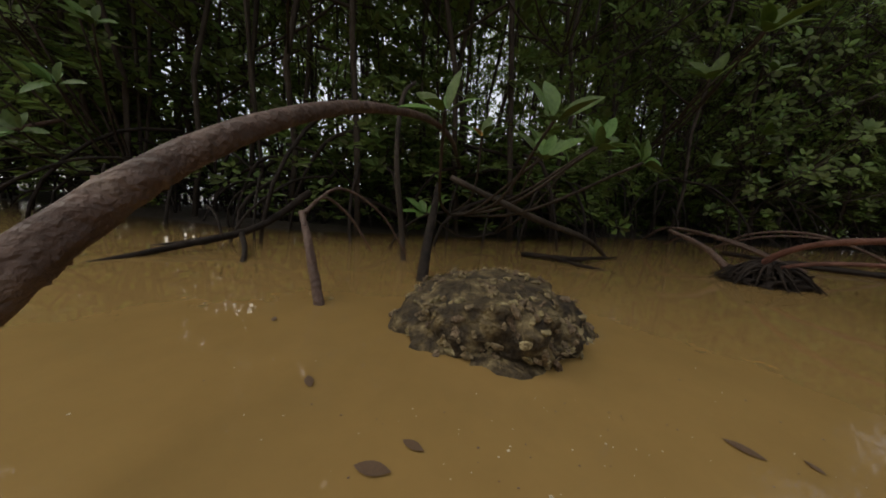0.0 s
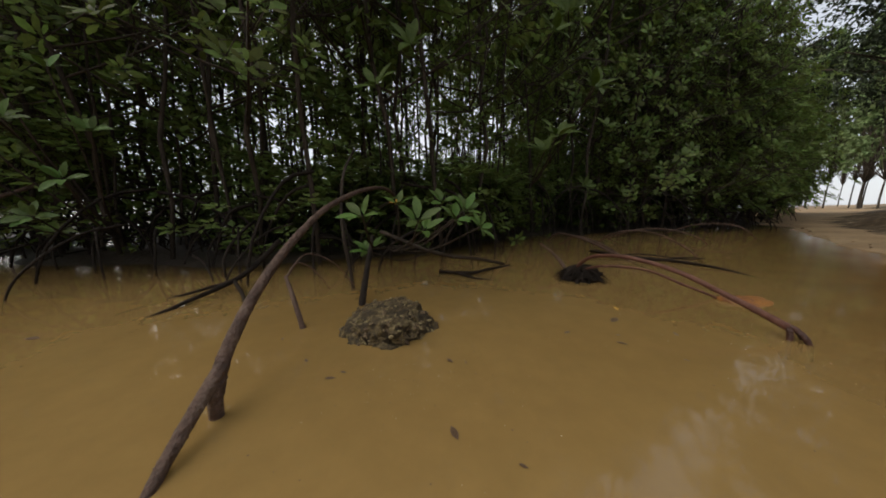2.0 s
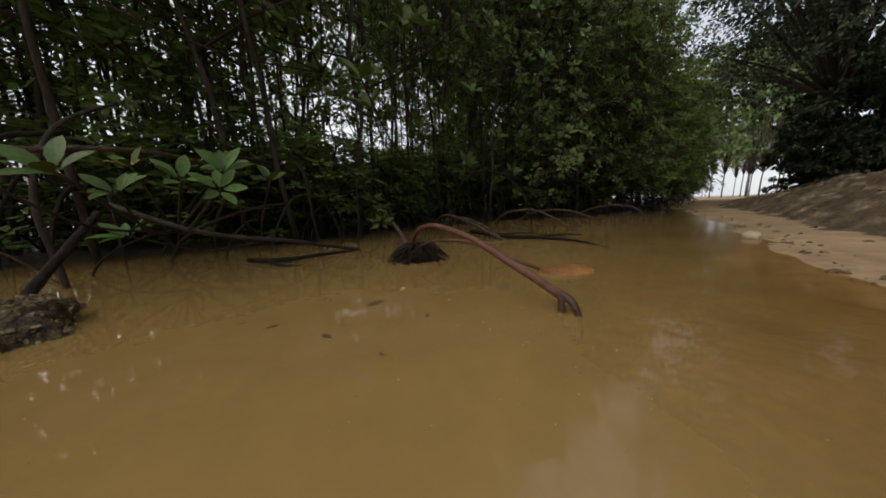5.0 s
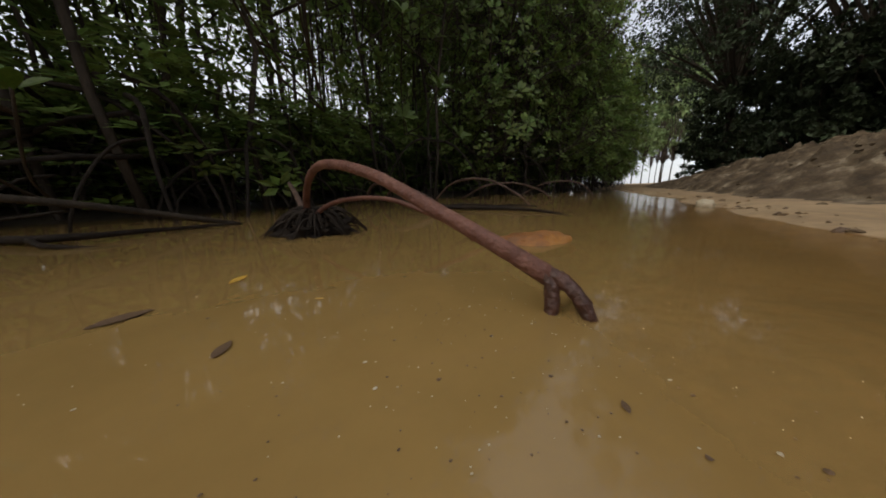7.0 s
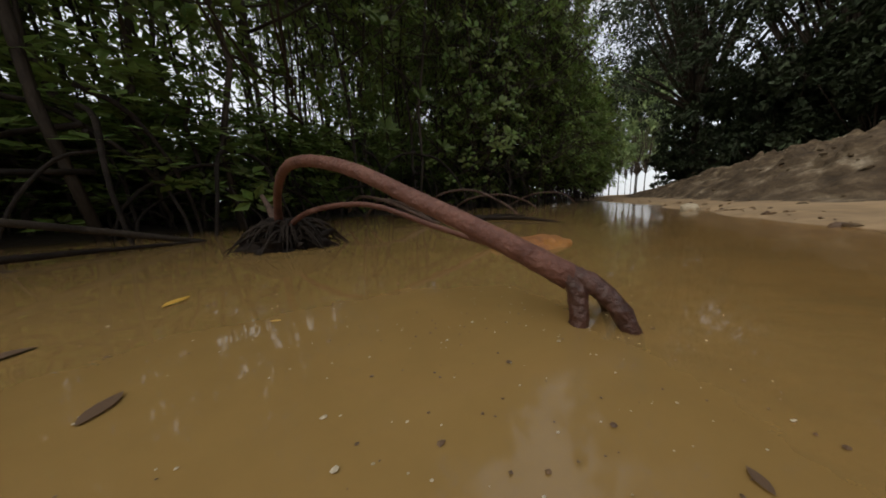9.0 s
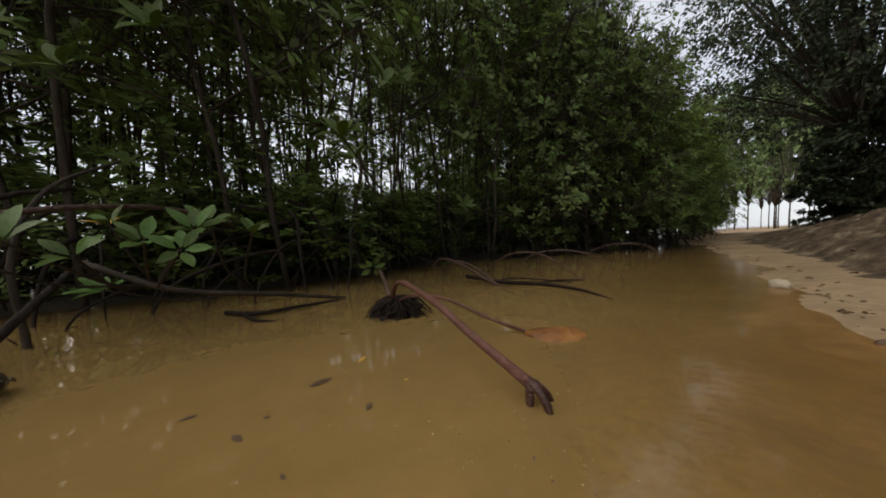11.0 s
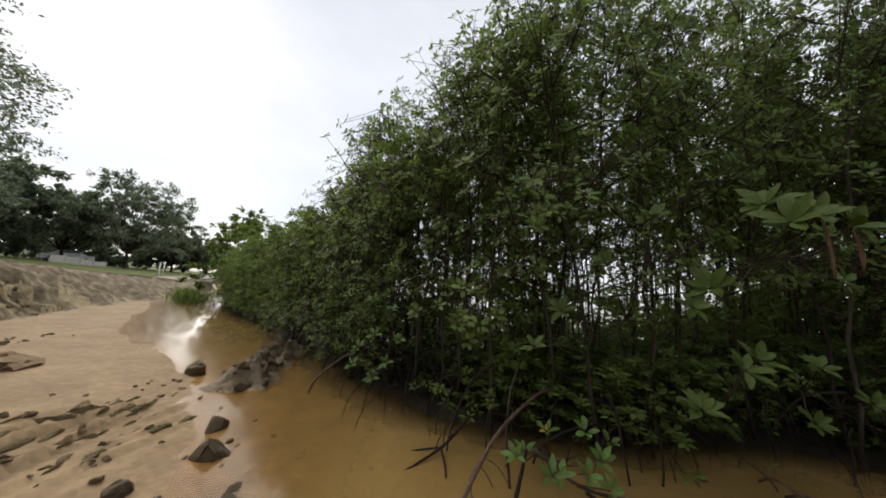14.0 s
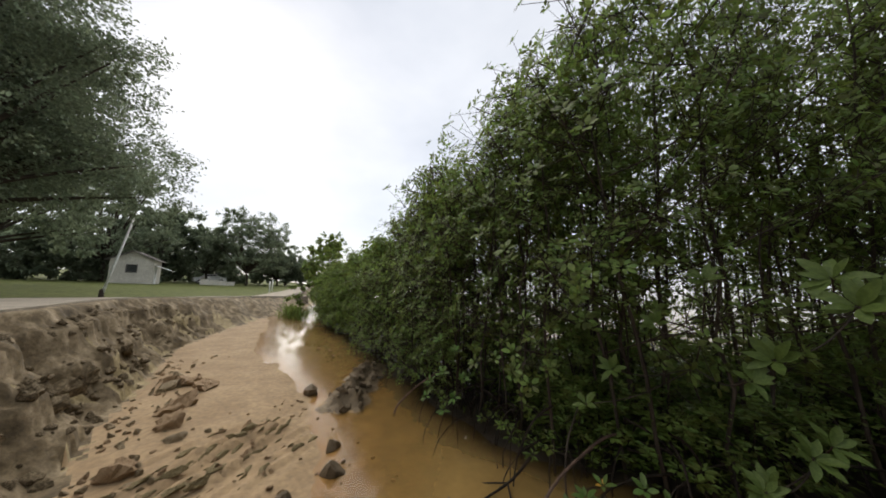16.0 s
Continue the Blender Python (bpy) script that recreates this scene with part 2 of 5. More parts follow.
def thing(name, label, category, group="", kind="", at=(0, 0, 0)):
    ob = new(name)
    ob.empty_display_size = 0.05
    ob.location = at
    return tagged(ob, label, category, group, kind)


def part(name, me, parent, label=""):
    """Links a mesh as one object under a thing or a part; its vertices are in the parent's space."""
    ob = new(name, me)
    ob.parent = parent
    if label:
        ob["label"] = label
    return ob


def tube(points, radii, sides=8, rough=0.0, rng=None, cap=True):
    """A tapered tube along points, with knobbly rings."""
    pts = [Vector(p) for p in points]
    if isinstance(radii, (int, float)):
        radii = [radii] * len(pts)
    verts, faces = [], []
    side = None
    for i, p in enumerate(pts):
        d = (pts[min(i + 1, len(pts) - 1)] - pts[max(i - 1, 0)]).normalized()
        if side is None:
            side = d.orthogonal().normalized()
        side = (side - d * side.dot(d)).normalized()
        up = d.cross(side)
        for k in range(sides):
            a = 2 * math.pi * k / sides
            r = radii[i] * (1 + (rng.uniform(-rough, rough) if rng and rough else 0))
            verts.append(p + side * math.cos(a) * r + up * math.sin(a) * r)
    for i in range(len(pts) - 1):
        for k in range(sides):
            a, b = i * sides + k, i * sides + (k + 1) % sides
            faces.append((a, b, b + sides, a + sides))
    if cap:
        faces.append(tuple(range(sides))[::-1])
        faces.append(tuple((len(pts) - 1) * sides + k for k in range(sides)))
    return verts, faces


def join(*chunks):
    verts, faces = [], []
    for v, f in chunks:
        o = len(verts)
        verts.extend(v)
        faces.extend([tuple(i + o for i in q) for q in f])
    return verts, faces


def smooth_line(points, n):
    """Catmull-Rom through the points, n steps a stretch."""
    p = [Vector(points[0]) * 2 - Vector(points[1])] + [Vector(q) for q in points] + [Vector(points[-1]) * 2 - Vector(points[-2])]
    out = []
    for i in range(1, len(p) - 2):
        for k in range(n):
            t = k / n
            out.append(0.5 * ((2 * p[i]) + (p[i + 1] - p[i - 1]) * t + (2 * p[i - 1] - 5 * p[i] + 4 * p[i + 1] - p[i + 2]) * t * t + (3 * p[i] - p[i - 1] - 3 * p[i + 1] + p[i + 2]) * t ** 3))
    out.append(p[-2])
    return out


def lerp_radii(r, n):
    return list(np.interp(np.linspace(0, 1, n), np.linspace(0, 1, len(r)), r))


def leaves(base, direction, up, length, width, fold=0.18, droop=0.12, simple=False):
    """Many leaves at once, each bent along its length. All arguments but the last three are arrays."""
    base, d, u = np.asarray(base), np.asarray(direction), np.asarray(up)
    d = d / np.linalg.norm(d, axis=1)[:, None]
    s = np.cross(d, u)
    s = s / (np.linalg.norm(s, axis=1)[:, None] + 1e-9)
    u = np.cross(s, d)
    L, w = np.asarray(length)[:, None], np.asarray(width)[:, None] / 2
    tip = base + d * L - u * L * droop
    l1, r1 = base + d * L * 0.30 - s * w * 0.85 + u * w * fold, base + d * L * 0.30 + s * w * 0.85 + u * w * fold
    if simple:
        verts = np.stack([base, base + d * L * 0.5 - s * w + u * w * fold, tip, base + d * L * 0.5 + s * w + u * w * fold], 1).reshape(-1, 3)
        return verts, [(4 * k, 4 * k + 3, 4 * k + 2, 4 * k + 1) for k in range(len(base))]
    l2, r2 = base + d * L * 0.68 - s * w * 0.95 - u * L * droop * 0.3, base + d * L * 0.68 + s * w * 0.95 - u * L * droop * 0.3
    verts = np.stack([base, l1, r1, l2, r2, tip], 1).reshape(-1, 3)
    faces = []
    for o in range(0, 6 * len(base), 6):
        faces += [(o, o + 2, o + 1), (o + 1, o + 2, o + 4, o + 3), (o + 3, o + 4, o + 5)]
    return verts, faces


def rosettes(centres, axes, rng, size=(0.08, 0.12), count=(5, 8), broad=0.46, plain=False):
    """Leaf rosettes: leaves spread in whorls round each axis."""
    B, D, U, L, Wd = [], [], [], [], []
    for c, a in zip(centres, axes):
        a = np.asarray(a, float)
        a = a / np.linalg.norm(a)
        t = np.cross(a, [0.3, 0.5, 0.8])
        t = t / np.linalg.norm(t)
        b = np.cross(a, t)
        n = rng.randint(*count)
        ph = rng.uniform(0, 6.28)
        for k in range(n):
            ang = ph + k * 2.4
            lift = rng.uniform(0.15, 0.85) * (0.5 + 0.5 * k / n)
            out = math.cos(ang) * t + math.sin(ang) * b
            d = out * math.cos(lift) + a * math.sin(lift)
            L.append(rng.uniform(*size))
            Wd.append(L[-1] * rng.uniform(broad * 0.85, broad * 1.15))
            B.append(c + d * 0.012)
            D.append(d)
            U.append(a + out * -0.3)
    return leaves(B, D, U, L, Wd, simple=plain)


# ---------------------------------------------------------------- the lie of the land
FOOT = [(90, 36), (30, 12), (12, 4.8), (6.4, 2.5), (4.4, 1.28), (3.4, 0.70), (2.85, 0.36), (2.4, -0.05), (1.95, -0.75), (0.8, -2.05), (-1.0, -1.85), (-2.8, -1.29), (-4.0, -1.13), (-5.3, -0.76), (-7.6, -0.27), (-9.6, 0.82), (-13.1, 2.9), (-15.4, 4.8), (-18.4, 6.9), (-24, 10), (-40, 18), (-120, 55)]
SHORE = [(90, 41), (30, 15), (12, 6.6), (8, 4.3), (6.4, 3.3), (5.6, 2.65), (4.6, 2.05), (3.4, 1.12), (2.7, 0.68), (2.3, 0.44), (1.95, 0.25), (1.7, 0.08), (1.5, -0.2), (1.15, -0.75), (0.4, -1.15), (-0.5, -0.95), (-1.15, -0.5), (-1.6, -0.15), (-2.4, 0.35), (-3.2, 0.66), (-4.4, 0.75), (-5.6, 0.88), (-6.7, 0.92), (-8.5, 1.6), (-10, 2.3), (-13.1, 3.2), (-15.4, 5.1), (-18.4, 7.1), (-24, 10.2), (-40, 18.2), (-120, 55.2)]
EDGE = [(-120, 58), (-40, 19), (-20, 9.0), (-16, 6.9), (-13, 5.2), (-9, 3.4), (-6, 2.6), (-3.4, 1.8), (-2.5, 1.5), (-1.9, 1.28), (-1.0, 1.02), (-0.4, 1.05), (0.1, 1.12), (0.6, 1.35), (1.4, 1.95), (2.4, 2.15), (4.5, 2.5), (5.8, 2.9), (12, 6), (90, 40)]


def signed(px, py, line):
    """Distance to a polyline, positive on its southern side."""
    best = np.full(px.shape, 1e9)
    for (ax, ay), (bx, by) in zip(line, line[1:]):
        dx, dy = bx - ax, by - ay
        t = np.clip(((px - ax) * dx + (py - ay) * dy) / (dx * dx + dy * dy), 0, 1)
        best = np.minimum(best, np.hypot(px - ax - t * dx, py - ay - t * dy))
    order = sorted(line)
    yl = np.interp(px, [q[0] for q in order], [q[1] for q in order])
    return np.where(py < yl, best, -best)


def wave(px, py, scale, seed):
    """Smooth value noise in the plane, about -1 to 1, on arrays."""
    r = np.random.RandomState(seed)
    out = np.zeros(px.shape)
    for k in range(7):
        a = r.uniform(0, 6.28)
        fr = scale * r.uniform(0.6, 1.7)
        out += np.sin((px * math.cos(a) + py * math.sin(a)) * fr + r.uniform(0, 6.28))
    return out / 3.2


def grain(px, py, freq, seed, octaves=4):
    """Lattice noise in the plane, about -1 to 1, with finer octaves added."""
    out, amp, total = np.zeros(px.shape), 1.0, 0.0
    for k in range(octaves):
        x, y = px * freq + 17.3 * k, py * freq - 9.1 * k
        ix, iy = np.floor(x), np.floor(y)
        fx, fy = x - ix, y - iy
        fx, fy = fx * fx * (3 - 2 * fx), fy * fy * (3 - 2 * fy)

        def corner(a, b):
            h = np.sin((ix + a) * 127.1 + (iy + b) * 311.7 + seed * 74.7) * 43758.5453
            return (h - np.floor(h)) * 2 - 1
        out += amp * ((corner(0, 0) * (1 - fx) + corner(1, 0) * fx) * (1 - fy) + (corner(0, 1) * (1 - fx) + corner(1, 1) * fx) * fy)
        total += amp
        amp *= 0.52
        freq *= 2.13
    return out / total * 1.5


def land(px, py):
    """Height of the ground, and which soil it is: 0 mud, 1 sand, 2 bank, 3 grass."""
    sf, ss = signed(px, py, FOOT), signed(px, py, SHORE)
    ss = ss + 0.05 * wave(px, py, 5, 3) + 0.02 * wave(px, py, 16, 4)
    near = np.exp(-(np.abs(px) / 30) ** 2)
    sand = np.where(ss > 0, np.minimum(0.06, 0.045 * ss + np.where(px > 0.6, np.minimum(0.012, 0.15 * ss), 0.0)), np.maximum(-0.11, np.interp(px, [-1.6, 0.6], [0.045, 0.10]) * ss))
    se = signed(px, py, EDGE)
    shade = np.clip((0.15 - se) / 0.55, 0, 1)
    sand = np.where(se < 0.15, sand * (1 - shade) + (0.02 + 0.025 * wave(px, py, 7, 31)) * shade, sand)
    sea = np.clip((-se - 4) / 10, 0, 1)
    sand = sand * (1 - sea) - 0.8 * sea
    sand = sand + (ss > 0) * 0.0025 * wave(px, py, 13, 5)
    ru, rw = (px + 2.48) * -0.41 + (py + 0.40) * 0.91, (px + 2.48) * 0.91 + (py + 0.40) * 0.41
    patch = np.exp(-((ru / 0.66) ** 2 + (rw / 0.50) ** 2) ** 1.5) * (ss > 0.03)
    ridge = patch * np.clip(np.sin(rw * 46 + 2.4 * grain(px, py, 1.6, 41, 2)) * 0.55 + 0.9 * grain(ru * 0.35, rw * 1.6, 9, 43, 3) - 0.05, -0.04, 1)
    sand = sand + 0.068 * ridge
    mound = np.zeros(px.shape)
    for ax, ay, bx, by, wd, ht in ((-2.75, 0.82, -3.6, 1.78, 0.20, 0.15),):
        t = np.clip(((px - ax) * (bx - ax) + (py - ay) * (by - ay)) / ((bx - ax) ** 2 + (by - ay) ** 2), 0, 1)
        dd = np.hypot(px - ax - t * (bx - ax), py - ay - t * (by - ay)) + 0.07 * grain(px, py, 5, 51, 3)
        mound = np.maximum(mound, ht * np.exp(-(np.clip(dd, 0, None) / wd) ** 2) * (1 + 0.7 * grain(px, py, 8, 52, 3)))
    sand = np.where(mound > 0.005, np.maximum(sand, mound - 0.03), sand)
    width = np.interp(px, [-9, -4, -2, 0, 1.5, 3, 6], [1.0, 0.75, 0.8, 0.9, 1.3, 2.2, 2.6])
    top = np.interp(px, [-60, -19, -16, -12.5, -9, -5, -3.5, 0, 2, 4, 8, 30], [0.7, 0.55, 0.72, 0.9, 1.08, 1.14, 1.12, 1.06, 0.95, 0.82, 0.72, 0.7])
    u = np.clip((sf + 0.10 * wave(px, py, 4, 8) * near + 0.04 * wave(px, py, 13, 9) * near) / width, 0, 1)
    gully = grain(px, py, 2.6, 11, 4)
    uu = np.clip(u + 0.08 * gully * np.sin(u * math.pi), 0, 1)
    slope = np.interp(uu, [0, 0.12, 0.5, 0.85, 1], [0, 0.16, 0.58, 0.93, 1.0])
    scarp = np.interp(uu, [0, 0.08, 0.30, 0.36, 0.62, 0.68, 0.9, 0.96, 1], [0, 0.10, 0.22, 0.44, 0.56, 0.78, 0.86, 0.98, 1.0])
    step = np.clip((1.6 - px) / 2.0, 0.25, 0.8)
    profile = np.where(u < 1, slope * (1 - step) + scarp * step, 1)
    rugged = -np.abs(grain(px, py, 6.5, 12, 4)) * 0.07 + 0.02 + grain(px, py, 12, 13, 4) * 0.045 + 0.05 * grain(px * 1.3 - py * 0.4, sf * 5.5, 1.0, 15, 3) * np.clip(px - 1.0, 0, 1)
    bank = sand + (top - sand) * profile + (rugged * np.where(px > 1.2, 1.15, 1.0) + np.where(px > 1.2, 0.020 * grain(px, py, 15, 17, 2), 0.0)) * near * np.clip(np.sin(np.clip(u, 0, 1) * math.pi) * 1.6, 0, 1)
    back = np.clip(sf - width - 2.2, 0, None)
    bank = bank + np.minimum(back * 0.042, 1.6) + np.minimum(np.clip(back - 40, 0, None) * 0.05, 6)
    z = np.where(sf > 0, bank, sand)
    # soil 7 puts the tree-shaded earth colour on the right-hand bank
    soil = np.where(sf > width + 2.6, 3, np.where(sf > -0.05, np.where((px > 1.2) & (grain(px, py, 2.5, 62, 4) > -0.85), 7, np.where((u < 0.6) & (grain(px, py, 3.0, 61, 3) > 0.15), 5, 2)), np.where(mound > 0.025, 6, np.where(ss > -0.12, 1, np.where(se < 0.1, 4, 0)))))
    return z, soil


def ground_height(x, y):
    return float(land(np.array([float(x)]), np.array([float(y)]))[0][0])


def spread(lo, hi, step, far, grow=1.16):
    c = list(np.arange(lo, hi + step / 2, step))
    s = step
    while c[-1] < far:
        s *= grow
        c.append(c[-1] + s)
    s = step
    while c[0] > -far:
        s *= grow
        c.insert(0, c[0] - s)
    return np.array(c)


gx, gy = spread(-9.0, 6.4, 0.030, 900), spread(-2.4, 1.3, 0.030, 900)
GX, GY = np.meshgrid(gx, gy, indexing="ij")
GZ, _ = land(GX, GY)
nx, ny = GX.shape
idx = np.arange(nx * ny).reshape(nx, ny)
gfaces = np.stack([idx[:-1, :-1], idx[1:, :-1], idx[1:, 1:], idx[:-1, 1:]], -1).reshape(-1, 4)
jx, jy = GX + 0.05 * wave(GX, GY, 30, 21) + 0.0, GY + 0.05 * wave(GX, GY, 30, 22)
_, soil = land(jx, jy)
ground_mesh = raw_mesh("ground", np.stack([GX, GY, GZ], -1).reshape(-1, 3), gfaces, [MUD, SAND, BANK, GRASS, SHADED_MUD, OLIVE, HEAP, SHADED_EARTH], True)
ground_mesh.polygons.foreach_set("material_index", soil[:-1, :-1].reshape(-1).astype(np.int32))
ground = tagged(new("ground", ground_mesh), "wet sand, pond mud and eroded earth bank", "ground", kind="structure")

depth = np.clip(-GZ, 0.0, 0.2)
keep = (GZ[:-1, :-1] < 0.05) | (GZ[1:, 1:] < 0.05) | (GZ[:-1, 1:] < 0.05) | (GZ[1:, :-1] < 0.05)
water_mesh = raw_mesh("water", np.stack([GX, GY, np.zeros_like(GX)], -1).reshape(-1, 3), gfaces[keep.reshape(-1)], WATER, True)
water_mesh.attributes.new("depth", "FLOAT", "POINT").data.foreach_set("value", depth.reshape(-1).astype(np.float32))
water = tagged(new("water", water_mesh), "still muddy brown water of a tidal pool", "water", kind="structure")

# concrete track along the top of the bank
def ribbon(lo, hi, lift, x0, x1):
    """A strip that follows the bank's top between two distances from its foot."""
    foot = smooth_line([(x, y, 0) for x, y in FOOT], 6)
    foot = [p for p in foot if x0 <= p.x <= x1]
    rows = []
    for i, p in enumerate(foot):
        d = (foot[min(i + 1, len(foot) - 1)] - foot[max(i - 1, 0)]).normalized()
        n = Vector((d.y, -d.x, 0))
        if n.y > 0:
            n = -n
        w = float(np.interp(p.x, [-9, -4, -2, 0, 1.5, 3, 6], [1.0, 0.75, 0.8, 0.9, 1.3, 2.2, 2.6]))
        rows.append([p + n * (w + t) for t in np.linspace(lo, hi, 5)])
    verts = []
    for row in rows:
        top = max(ground_height(p.x, p.y) for p in row) + lift
        verts += [(row[0].x, row[0].y, top - 0.14)] + [(p.x, p.y, top) for p in row] + [(row[-1].x, row[-1].y, top - 0.14)]
    faces = []
    for i in range(len(rows) - 1):
        for k in range(6):
            a = i * 7 + k
            faces.append((a, a + 1, a + 8, a + 7))
    return verts, faces


tv, tf = ribbon(0.12, 2.1, 0.025, -60, 7.5)
tagged(new("road", raw_mesh("road", tv, tf, CONCRETE)), "worn pale concrete track along the bank top", "road", kind="structure")


# ---------------------------------------------------------------- mangrove trees
def mangrove(name, label, seed, height, spread_r, low, n_ros, trunk_r, roots, leaf=(0.05, 0.085), plain=False):
    """One mangrove: stem with limbs, arching prop roots, and a crown of leaf rosettes from low to the top."""
    rng = random.Random(seed)
    ob = thing(name, label, "mangrove tree", "mangrove thicket")
    lean = Vector((rng.uniform(-0.12, 0.12), rng.uniform(-0.1, 0.1), 0))
    stem = [Vector((0, 0, -0.12)) ]
    for k in range(1, 10):
        t = k / 9
        stem.append(Vector((lean.x * height * t + rng.uniform(-0.03, 0.03), lean.y * height * t + rng.uniform(-0.03, 0.03), height * 0.95 * t)))
    chunks = [tube(stem, lerp_radii([trunk_r, trunk_r * 0.8, trunk_r * 0.25], len(stem)), 6, 0.1, rng)]
    centres, axes, limbs = [], [], []
    n_limb = max(6, n_ros // 15)
    for k in range(n_limb):
        h = low + (height - low) * (k + rng.random()) / n_limb
        h = min(h, height * 0.94)
        t = h / (height * 0.95)
        j = min(int(t * 9), 8)
        base = stem[j].lerp(stem[j + 1], t * 9 - j) if j else stem[1].lerp(stem[2], 0.1)
        a = rng.uniform(0, 6.28)
        reach = spread_r * rng.uniform(0.45, 1.0) * (1.0 - 0.62 * max(0, (h - low) / (height - low)) ** 2)
        rise = rng.uniform(0.05, 0.5) * reach + 0.1
        tip = base + Vector((math.cos(a) * reach, math.sin(a) * reach, rise))
        tip.z = min(tip.z, height * 0.92)
        mid = base.lerp(tip, 0.5) + Vector((0, 0, -0.06 * reach))
        limb = smooth_line([base, mid, tip], 3)
        limbs.append(tube(limb, lerp_radii([trunk_r * 0.5, trunk_r * 0.27], len(limb)), 4, 0.0, rng))
        for j in range(max(2, n_ros // n_limb)):
            u = rng.uniform(0.35, 1.08)
            c = base.lerp(tip, u) + Vector((rng.gauss(0, 0.14), rng.gauss(0, 0.14), rng.gauss(0, 0.13) - 0.08 * (h > height * 0.8)))
            on_limb = base.lerp(tip, min(u, 1.0) * 0.92)
            if c.z > height * 0.93:
                c.z = height * (0.94 - 0.12 * rng.random())
                c.x, c.y = c.x * 0.5 + base.x * 0.5, c.y * 0.5 + base.y * 0.5
            out = (c - base) + Vector((0, 0, 0.35 * reach + 0.08)) + Vector((rng.gauss(0, 0.1), rng.gauss(0, 0.1), rng.gauss(0, 0.1)))
            if not plain:
                limbs.append(tube([on_limb, c], [trunk_r * 0.2, trunk_r * 0.14], 3, 0.0, rng, False))
            centres.append(np.array(c))
            axes.append(np.array(out.normalized()))
    for k in range(12):
        c = stem[-1] + Vector((rng.gauss(0, 0.13), rng.gauss(0, 0.13), -abs(rng.gauss(0, 0.20)) * height / 2.4))
        centres.append(np.array(c))
        axes.append(np.array(Vector((rng.gauss(0, 0.5), rng.gauss(0, 0.5), 1.0)).normalized()))
    if name == "mangrove_sapling":
        for lv, lf in limbs:
            part("branch", raw_mesh("branch", lv, lf, BARK, True), ob)
    else:
        chunks += limbs
    v, f = join(*chunks)
    part("trunk", raw_mesh("trunk", v, f, BARK, True), ob)
    v, f = rosettes(centres, axes, rng, leaf, (5, 8), 0.47, plain)
    part("crown", raw_mesh("crown", v, f, LEAF), ob, "dense leathery green leaves in rosettes")
    for k in range(roots):
        a = 6.28 * k / roots + rng.uniform(-0.5, 0.5)
        h = rng.uniform(0.10, 0.40)
        reach = rng.uniform(0.15, 0.45)
        d = Vector((math.cos(a), math.sin(a), 0))
        line = smooth_line([Vector((0, 0, h)), d * reach * 0.45 + Vector((0, 0, h * 0.86)), d * reach * 0.85 + Vector((rng.uniform(-0.05, 0.05), 0, h * 0.35)), d * reach + Vector((0, 0, -0.12))], 3)
        v, f = tube(line, lerp_radii([0.008, 0.006, 0.0045], len(line)), 5, 0.14, rng)
        part("prop_root", raw_mesh("prop_root", v, f, DARK_ROOT, True), ob)
    return ob


def edge_y(x):
    return float(np.interp(x, [p[0] for p in EDGE], [p[1] for p in EDGE]))


def canopy_height(x):
    return float(np.interp(x, [-14, -9, -6, -4.5, -3, -2, -1, 0, 1.5, 2.2, 3, 4, 5, 6, 8, 13], [2.3, 2.45, 2.85, 3.2, 3.4, 3.5, 3.95, 4.7, 5.0, 5.1, 5.0, 4.7, 4.2, 3.6, 3.3, 3.4]))


open_kinds = [mangrove("mangrove_tree", "tall thin-stemmed mangrove with open dark understorey", 40 + k, 3.0, 0.80, 0.66, 208, 0.012, 5, (0.034, 0.060)) for k in range(5)]
mid_kinds = [mangrove("mangrove_tree", "thin mangrove with sparse lower leaves", 50 + k, 3.0, 0.78, 0.32, 122, 0.010, 4, (0.033, 0.057), True) for k in range(4)]
bushy_kinds = [mangrove("mangrove_tree", "bushy mangrove leafy down to the water", 60 + k, 2.4, 0.75, 0.10, 400, 0.016, 5, (0.033, 0.058)) for k in range(5)]
far_kinds = [mangrove("mangrove_tree", "bushy mangrove leafy down to the water", 66 + k, 2.4, 0.75, 0.06, 200, 0.018, 3, (0.06, 0.10), True) for k in range(4)]
rng = random.Random(5)
first_use = set()
spots = []
for x in np.arange(-13.0, 13.0, 0.42):
    for row, back in enumerate((0.30, 0.75, 1.25, 1.8, 2.5, 3.2)):
        if row >= 3 and not -3.5 < x < 4.5 or row >= 2 and not -9.2 < x < 7:
            continue
        if row >= 3 and x < -2.0 or row == 5 and -2.0 < x < 2.6 and rng.random() < 0.5:
            continue
        spots.append((x + rng.uniform(-0.2, 0.2), back + rng.uniform(-0.14, 0.14), row))
for x, back, row in spots:
    y = edge_y(x) + back
    bushy = x < -1.7 or x > 2.5
    if bushy:
        kinds, base_h = (bushy_kinds if -4.5 < x < 5 and row < 3 else far_kinds), 2.4
    elif row == 0 or row == 1:
        kinds, base_h = open_kinds, 3.0
    else:
        kinds, base_h = (open_kinds if rng.random() < 0.3 else mid_kinds), 3.0
    src = rng.choice(kinds)
    H = canopy_height(x) * (0.6 if (row == 0 and bushy) else 0.80 if row == 0 else 0.93 if bushy else 1.04) * rng.uniform(0.9, 1.05)
    sz = H / base_h
    sxy = max(0.75, min(1.2, sz)) * rng.uniform(0.9, 1.1)
    m = Matrix.LocRotScale((x, y, 0), Euler((0, 0, rng.uniform(0, 6.28))), None)
    if src in first_use:
        ob = copy_thing(src, m)
    else:
        first_use.add(src)
        ob = src
        ob.matrix_basis = m
    ob.scale = (sxy, sxy, sz)

